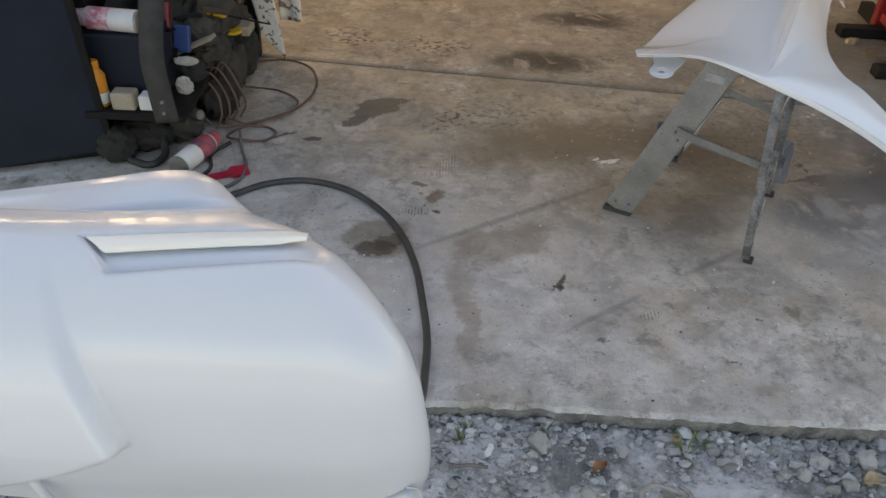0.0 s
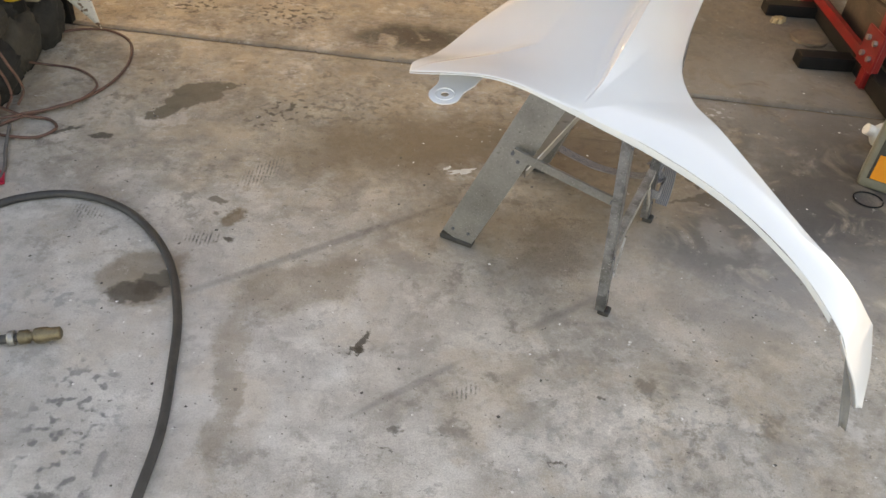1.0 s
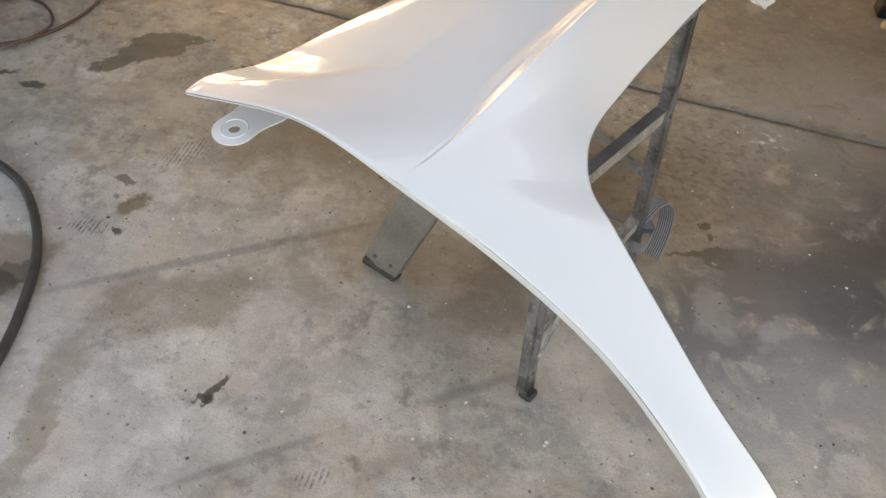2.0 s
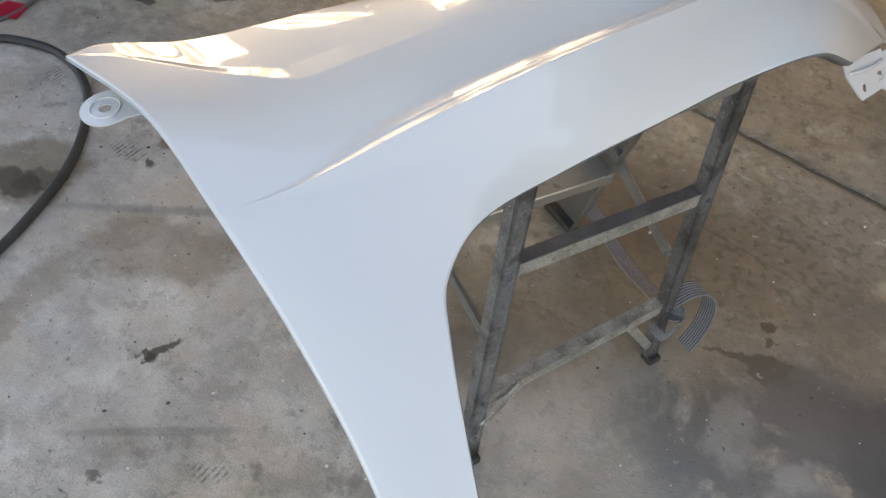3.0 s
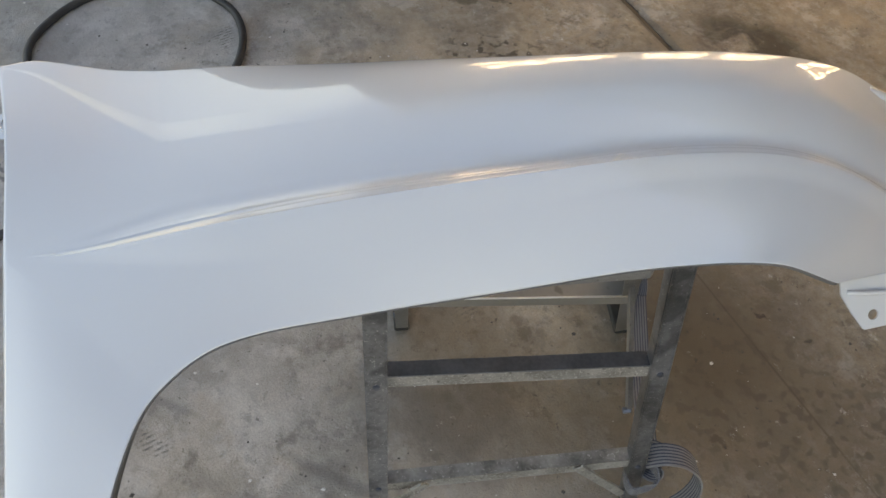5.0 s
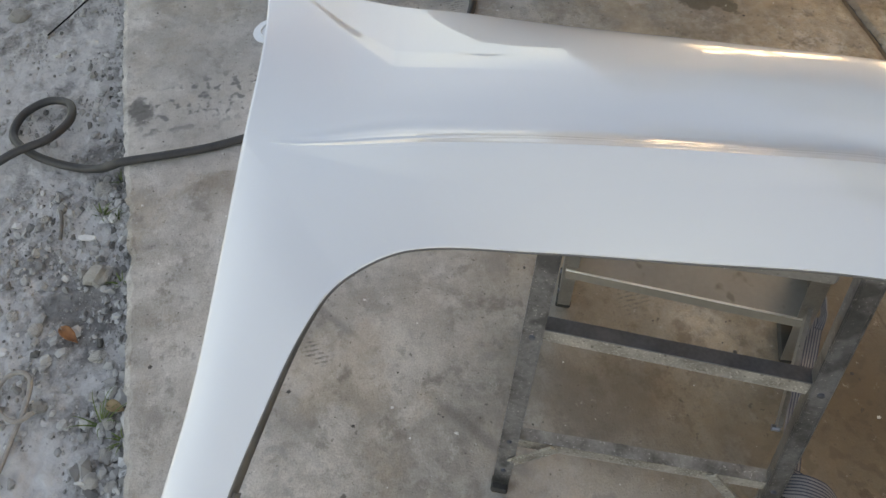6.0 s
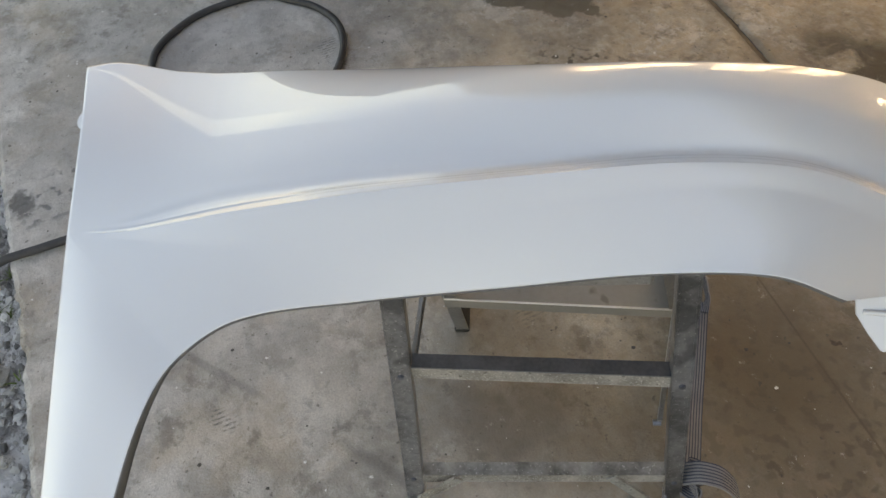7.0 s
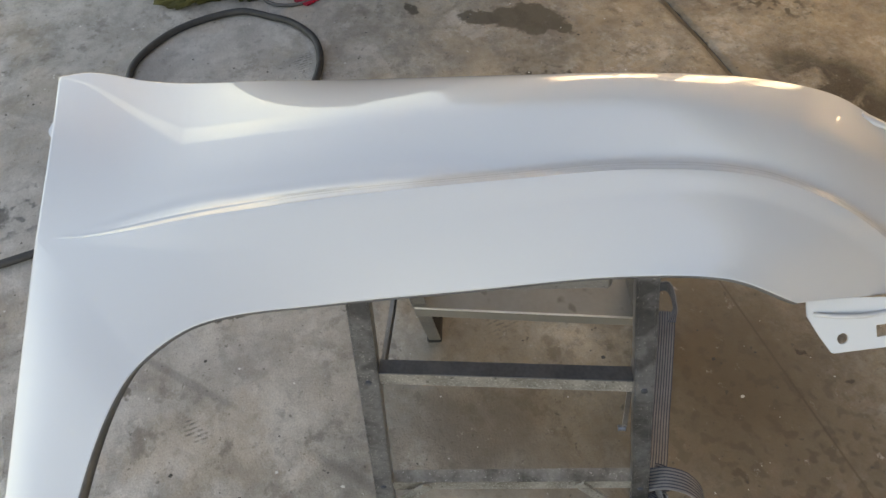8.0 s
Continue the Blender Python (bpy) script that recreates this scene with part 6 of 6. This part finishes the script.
# cloth and gloves
thing("work_glove", lump(-0.77, 1.80, 0.022, 0.055, 0.13, 0.030, 4, 2.6, 0.5), OLIVE, "crumpled olive green work glove on the concrete", "glove", smooth=True)
thing("work_glove", lump(-0.715, 1.885, 0.026, 0.05, 0.045, 0.034, 9, 2.6, 0.5), OLIVE, "crumpled olive green work glove on the concrete", "glove", smooth=True)
for k, (x, y, z, rx, ry, rz, mat, lab) in enumerate([
        (-0.93, 2.16, 0.045, 0.09, 0.06, 0.05, RAGDARK, "dark oily rag heaped on the floor"), (-0.83, 2.24, 0.04, 0.07, 0.06, 0.045, RAGGREY, "grey rag heaped on the floor"),
        (-0.77, 2.48, 0.19, 0.06, 0.09, 0.055, RAGGREY, "grey rag on the low shelf"), (-0.79, 2.62, 0.195, 0.07, 0.09, 0.06, RAGDARK, "dark rag on the low shelf"),
        (-0.80, 2.33, 0.185, 0.05, 0.05, 0.05, RAGDARK, "dark rag on the low shelf"), (-0.76, 2.80, 0.19, 0.05, 0.07, 0.05, RAGGREY, "grey rag on the low shelf"), (-0.90, 2.44, 0.20, 0.07, 0.10, 0.07, RAGDARK, "dark rag on the low shelf"),
        (-0.74, 2.42, 0.075, 0.06, 0.10, 0.085, RAGDARK, "dark rag spilling to the floor"), (-0.75, 2.60, 0.09, 0.05, 0.11, 0.10, RAGGREY, "grey-brown rag spilling to the floor"), (-0.74, 2.78, 0.08, 0.05, 0.09, 0.09, RAGDARK, "dark rag spilling to the floor"),
        (-0.80, 2.45, 0.27, 0.06, 0.06, 0.06, RAGGREY, "grey-brown rag on the heap"), (-0.80, 2.55, 0.27, 0.06, 0.06, 0.07, RAGGREY, "grey-brown rag on the heap"), (-0.98, 2.08, 0.05, 0.06, 0.05, 0.055, RAGDARK, "black rag at the foot of the cabinet")]):
    thing("rag", lump(x, y, z, rx, ry, rz, 12 + k, 2.2, 0.32), mat, lab, "rag", "rags in the clutter", smooth=True)
bracket = base("plastic_bracket", Matrix.Identity(4), "black curved plastic arm leaning in the clutter with two bright rivets", "bracket")
part("arm", ribbon([(-0.758, 2.07, 0.76), (-0.765, 2.03, 0.56), (-0.786, 2.005, 0.383), (-0.779, 1.995, 0.27), (-0.770, 1.990, 0.185)], [(1, 0.1, 0), (1, 0.1, 0.1), (1, 0.1, -0.05)], 0.064, 0.016, 40), RUBBER, bracket, "", True)
for z_ in (0.215, 0.250):
    part("rivet", cyl(0.005, 0.008, m=Matrix.Translation((-0.774, 1.984, z_)) @ Matrix.Rotation(radians(90), 4, "X"), seg=10), ALU, bracket, "small bright rivet")
slat((-0.815, 2.33, 0.255), (-0.815, 2.36, 0.335), 0.050, 0.025, BLUEP, "chisel", "blue plastic handled chisel leaning on the rags", "chisel")
slat((-0.845, 2.28, 0.355), (-0.845, 2.31, 0.425), 0.042, 0.03, RED, "putty_knife", "red putty knife leaning on the rags", "putty knife")
driver = base("screwdriver", Matrix.Translation((-0.79, 2.49, 0.338)) @ Matrix.Rotation(radians(24), 4, "Z") @ Matrix.Rotation(radians(108), 4, "Y"), "yellow screwdriver with dark steel shaft on the clutter", "screwdriver")
part("handle", lathe([(0.008, 0), (0.013, 0.005), (0.011, 0.05), (0.013, 0.07), (0.008, 0.085)], 10), YELLOWP, driver, "yellow plastic handle", True)
part("shaft", lathe([(0.0035, 0.08), (0.0035, 0.22), (0.002, 0.24)], 8), BLACKSTEEL, driver)
thing("tarp", lump(-0.97, 2.62, 0.26, 0.16, 0.36, 0.22, 33, 2.4, 0.4), RAGDARK, "dark crumpled tarp heaped on the shelf", "tarp", smooth=True)
thing("tarp", lump(-0.80, 2.68, 0.30, 0.08, 0.20, 0.14, 37, 2.4, 0.4), RAGGREY, "grey crumpled tarp heaped on the shelf", "tarp", smooth=True)
slat((-1.0, 2.40, 0.16), (-0.72, 2.36, 0.30), 0.05, 0.012, CARD, "card_strip", "worn tan card strip in the clutter", "card")
for x, y, z, sx, sy, sz, mat, name, lab in [(-0.925, 2.085, 0.2045, 0.07, 0.05, 0.055, CARD, "carton", "small worn tan carton on the shelf"), (-0.850, 2.09, 0.1995, 0.06, 0.05, 0.045, WHITEPLASTIC, "box", "small pale box on the shelf"),
                                       (-0.72, 2.72, 0.195, 0.07, 0.09, 0.035, CARD, "carton", "flat tan carton on the shelf"), (-0.84, 2.76, 0.222, 0.08, 0.10, 0.09, WOOD, "box", "dark wooden box on the shelf")]:
    thing(name, box(sx, sy, sz, (x, y, z), 0.004), mat, lab, "box")
ob_ = base("bottle", Matrix.Translation((-1.005, 2.095, 0.1765)), "orange bottle with a white lower label standing in the clutter", "bottle")
part("body", lathe([(0.024, 0), (0.028, 0.004), (0.028, 0.095), (0.016, 0.115), (0.014, 0.125)], 20), ORANGE, ob_, "", True)
part("label_band", lathe([(0.0284, 0.012), (0.0287, 0.013), (0.0287, 0.045), (0.0284, 0.046)], 20), WHITEPLASTIC, ob_, "white label band", True)
part("cap", lathe([(0.016, 0.123), (0.016, 0.140), (0.013, 0.143)], 16), ORANGE, ob_, "orange cap")
tin = base("tin", Matrix.Translation((-0.73, 2.62, 0.1765)), "small yellow tin in the clutter", "tin")
part("tin_body", lathe([(0.03, 0), (0.031, 0.002), (0.031, 0.04)], 20), BLACKSTEEL, tin)
part("lid", lathe([(0.032, 0.038), (0.032, 0.047), (0.028, 0.048)], 20), YELLOWP, tin, "yellow lid")
# splattered paper hanging from the shelf
def paper_fn(u, v):
    x = -0.735 + 0.085 * u + 0.05 * v
    y = 2.84 - 0.012 * math.sin(v * 5) + 0.02 * u
    return (x, y, 0.44 - 0.43 * v * (0.75 + 0.25 * u))
solid(thing("splattered_paper", grid_mesh(paper_fn, 10, 20), SPLATTER, "pale paper sheet splattered with brown paint hanging to the floor", "paper", smooth=True), 0.001)
solid(thing("splattered_paper", grid_mesh(lambda u, v: (-0.62 + 0.085 * u, 2.90 + 0.01 * math.sin(u * 6), 0.40 - 0.24 * v), 10, 10), SPLATTER, "pale splattered sheet hanging beside the shelf", "paper", smooth=True), 0.001)
# torn paper scraps
CRUMPLED = material("crumpled_paper", (0.50, 0.46, 0.40), 0.85, second=(0.36, 0.33, 0.29), scale=30, fine=150, bump=0.3)
thing("paper_scrap", lump(-0.782, 2.25, 0.262, 0.036, 0.016, 0.012, 71, 2.0, 0.35), CRUMPLED, "torn pale paper scrap in the clutter", "paper")
thing("paper_scrap", lump(-0.780, 2.20, 0.200, 0.024, 0.014, 0.028, 72, 2.0, 0.35), CRUMPLED, "torn pale paper scrap in the clutter", "paper")
thing("socket_tool", cyl(0.016, 0.10, m=Matrix.Translation((-0.80, 2.27, 0.07)) @ Matrix.Rotation(radians(80), 4, "Y") @ Matrix.Rotation(radians(30), 4, "X"), seg=16, bevel=0.003), ALU, "short shiny steel socket tool on the rags", "tool")
# cables
CABLE = material("red_brown_cable", (0.16, 0.075, 0.055), 0.6, second=(0.10, 0.06, 0.05), scale=30, fine=160, bump=0.1)
GREYCABLE = material("grey_cable", (0.16, 0.15, 0.14), 0.6, second=(0.10, 0.095, 0.09), scale=30, fine=160, bump=0.1)
CZ = 0.006
thing("cable", tube([(-0.78, 2.45, 0.10), (-0.80, 2.70, CZ), (-0.72, 2.84, CZ), (-0.60, 2.88, CZ), (-0.50, 2.82, CZ), (-0.455, 2.70, CZ), (-0.455, 2.57, CZ), (-0.50, 2.45, CZ), (-0.58, 2.37, CZ), (-0.66, 2.29, CZ), (-0.68, 2.24, CZ), (-0.63, 2.215, CZ + 0.004), (-0.555, 2.225, CZ), (-0.525, 2.275, CZ), (-0.56, 2.315, CZ), (-0.64, 2.32, CZ + 0.006), (-0.74, 2.36, 0.03), (-0.80, 2.40, 0.08)], 0.0042, 160, 8), CABLE, "thin red-brown air line looped on the floor", "cable", smooth=True)
thing("cable", tube([(-0.76, 2.50, 0.08), (-0.68, 2.62, CZ), (-0.575, 2.60, CZ), (-0.49, 2.50, CZ + 0.008), (-0.52, 2.40, CZ + 0.008), (-0.62, 2.33, CZ + 0.008), (-0.72, 2.28, 0.02), (-0.80, 2.30, 0.09), (-0.83, 2.36, 0.16)], 0.0038, 90, 8), CABLE, "thin red-brown air line looped on the floor", "cable", smooth=True)
thing("cable", tube([(-0.64, 2.26, CZ + 0.010), (-0.615, 2.17, CZ), (-0.575, 2.06, CZ), (-0.575, 1.985, CZ), (-0.61, 1.93, CZ), (-0.67, 1.915, CZ), (-0.715, 1.95, CZ), (-0.73, 2.0, 0.012)], 0.005, 60, 8), GREYCABLE, "thin grey cable running across the floor", "cable", smooth=True)
thing("cable", tube([(-0.66, 2.20, CZ), (-0.70, 2.12, CZ), (-0.68, 2.03, CZ + 0.003), (-0.70, 1.97, CZ)], 0.006, 30, 8), RUBBER, "short black cable beside the spray can", "cable", smooth=True)
thing("black_hose", tube([(-1.02, 2.12, 0.012), (-0.93, 2.05, 0.012), (-0.86, 2.03, 0.012), (-0.84, 2.10, 0.02), (-0.90, 2.18, 0.10), (-0.96, 2.22, 0.16)], 0.011, 60, 10), RUBBER, "short black rubber hose in the clutter", "hose", smooth=True)

# sticks, tools and offcuts thrust into the heap
BROWNSCRAP = material("brown_scrap", (0.10, 0.065, 0.04), 0.8, second=(0.05, 0.035, 0.025), scale=25, fine=120, bump=0.3, rand=0.4)
rnd_ = random.Random(77)
for k_ in range(16):
    x_, y_, z_ = -0.98 + 0.26 * rnd_.random(), 2.26 + 0.55 * rnd_.random(), 0.20 + 0.16 * rnd_.random()
    a_, l_ = rnd_.random() * 6.28, 0.05 + 0.07 * rnd_.random()
    slat((x_, y_, z_), (x_ + l_ * math.cos(a_), y_ + l_ * math.sin(a_), z_ + 0.06 * rnd_.random() - 0.02), 0.012 + 0.022 * rnd_.random(), 0.006 + 0.012 * rnd_.random(),
         (BROWNSCRAP, BLACKSTEEL, CARD, BROWNSCRAP)[k_ % 4], "offcut", ("short brown wooden offcut stuck in the clutter", "short black steel offcut stuck in the clutter", "torn tan card offcut stuck in the clutter", "short brown wooden offcut stuck in the clutter")[k_ % 4], "offcut")
for k_ in range(4):
    x_ = -0.72 + 0.02 * k_
    thing("cable", tube([(x_ - 0.10, 2.34 + 0.02 * k_, 0.12), (x_ - 0.05, 2.33 + 0.02 * k_, 0.17 + 0.01 * k_), (x_, 2.32 + 0.02 * k_, 0.12), (x_ + 0.012, 2.30 + 0.03 * k_, 0.05), (x_ - 0.01, 2.29 + 0.03 * k_, 0.006)], 0.0038, 40, 7), CABLE, "thin red-brown air line drooping from the clutter", "cable", smooth=True)
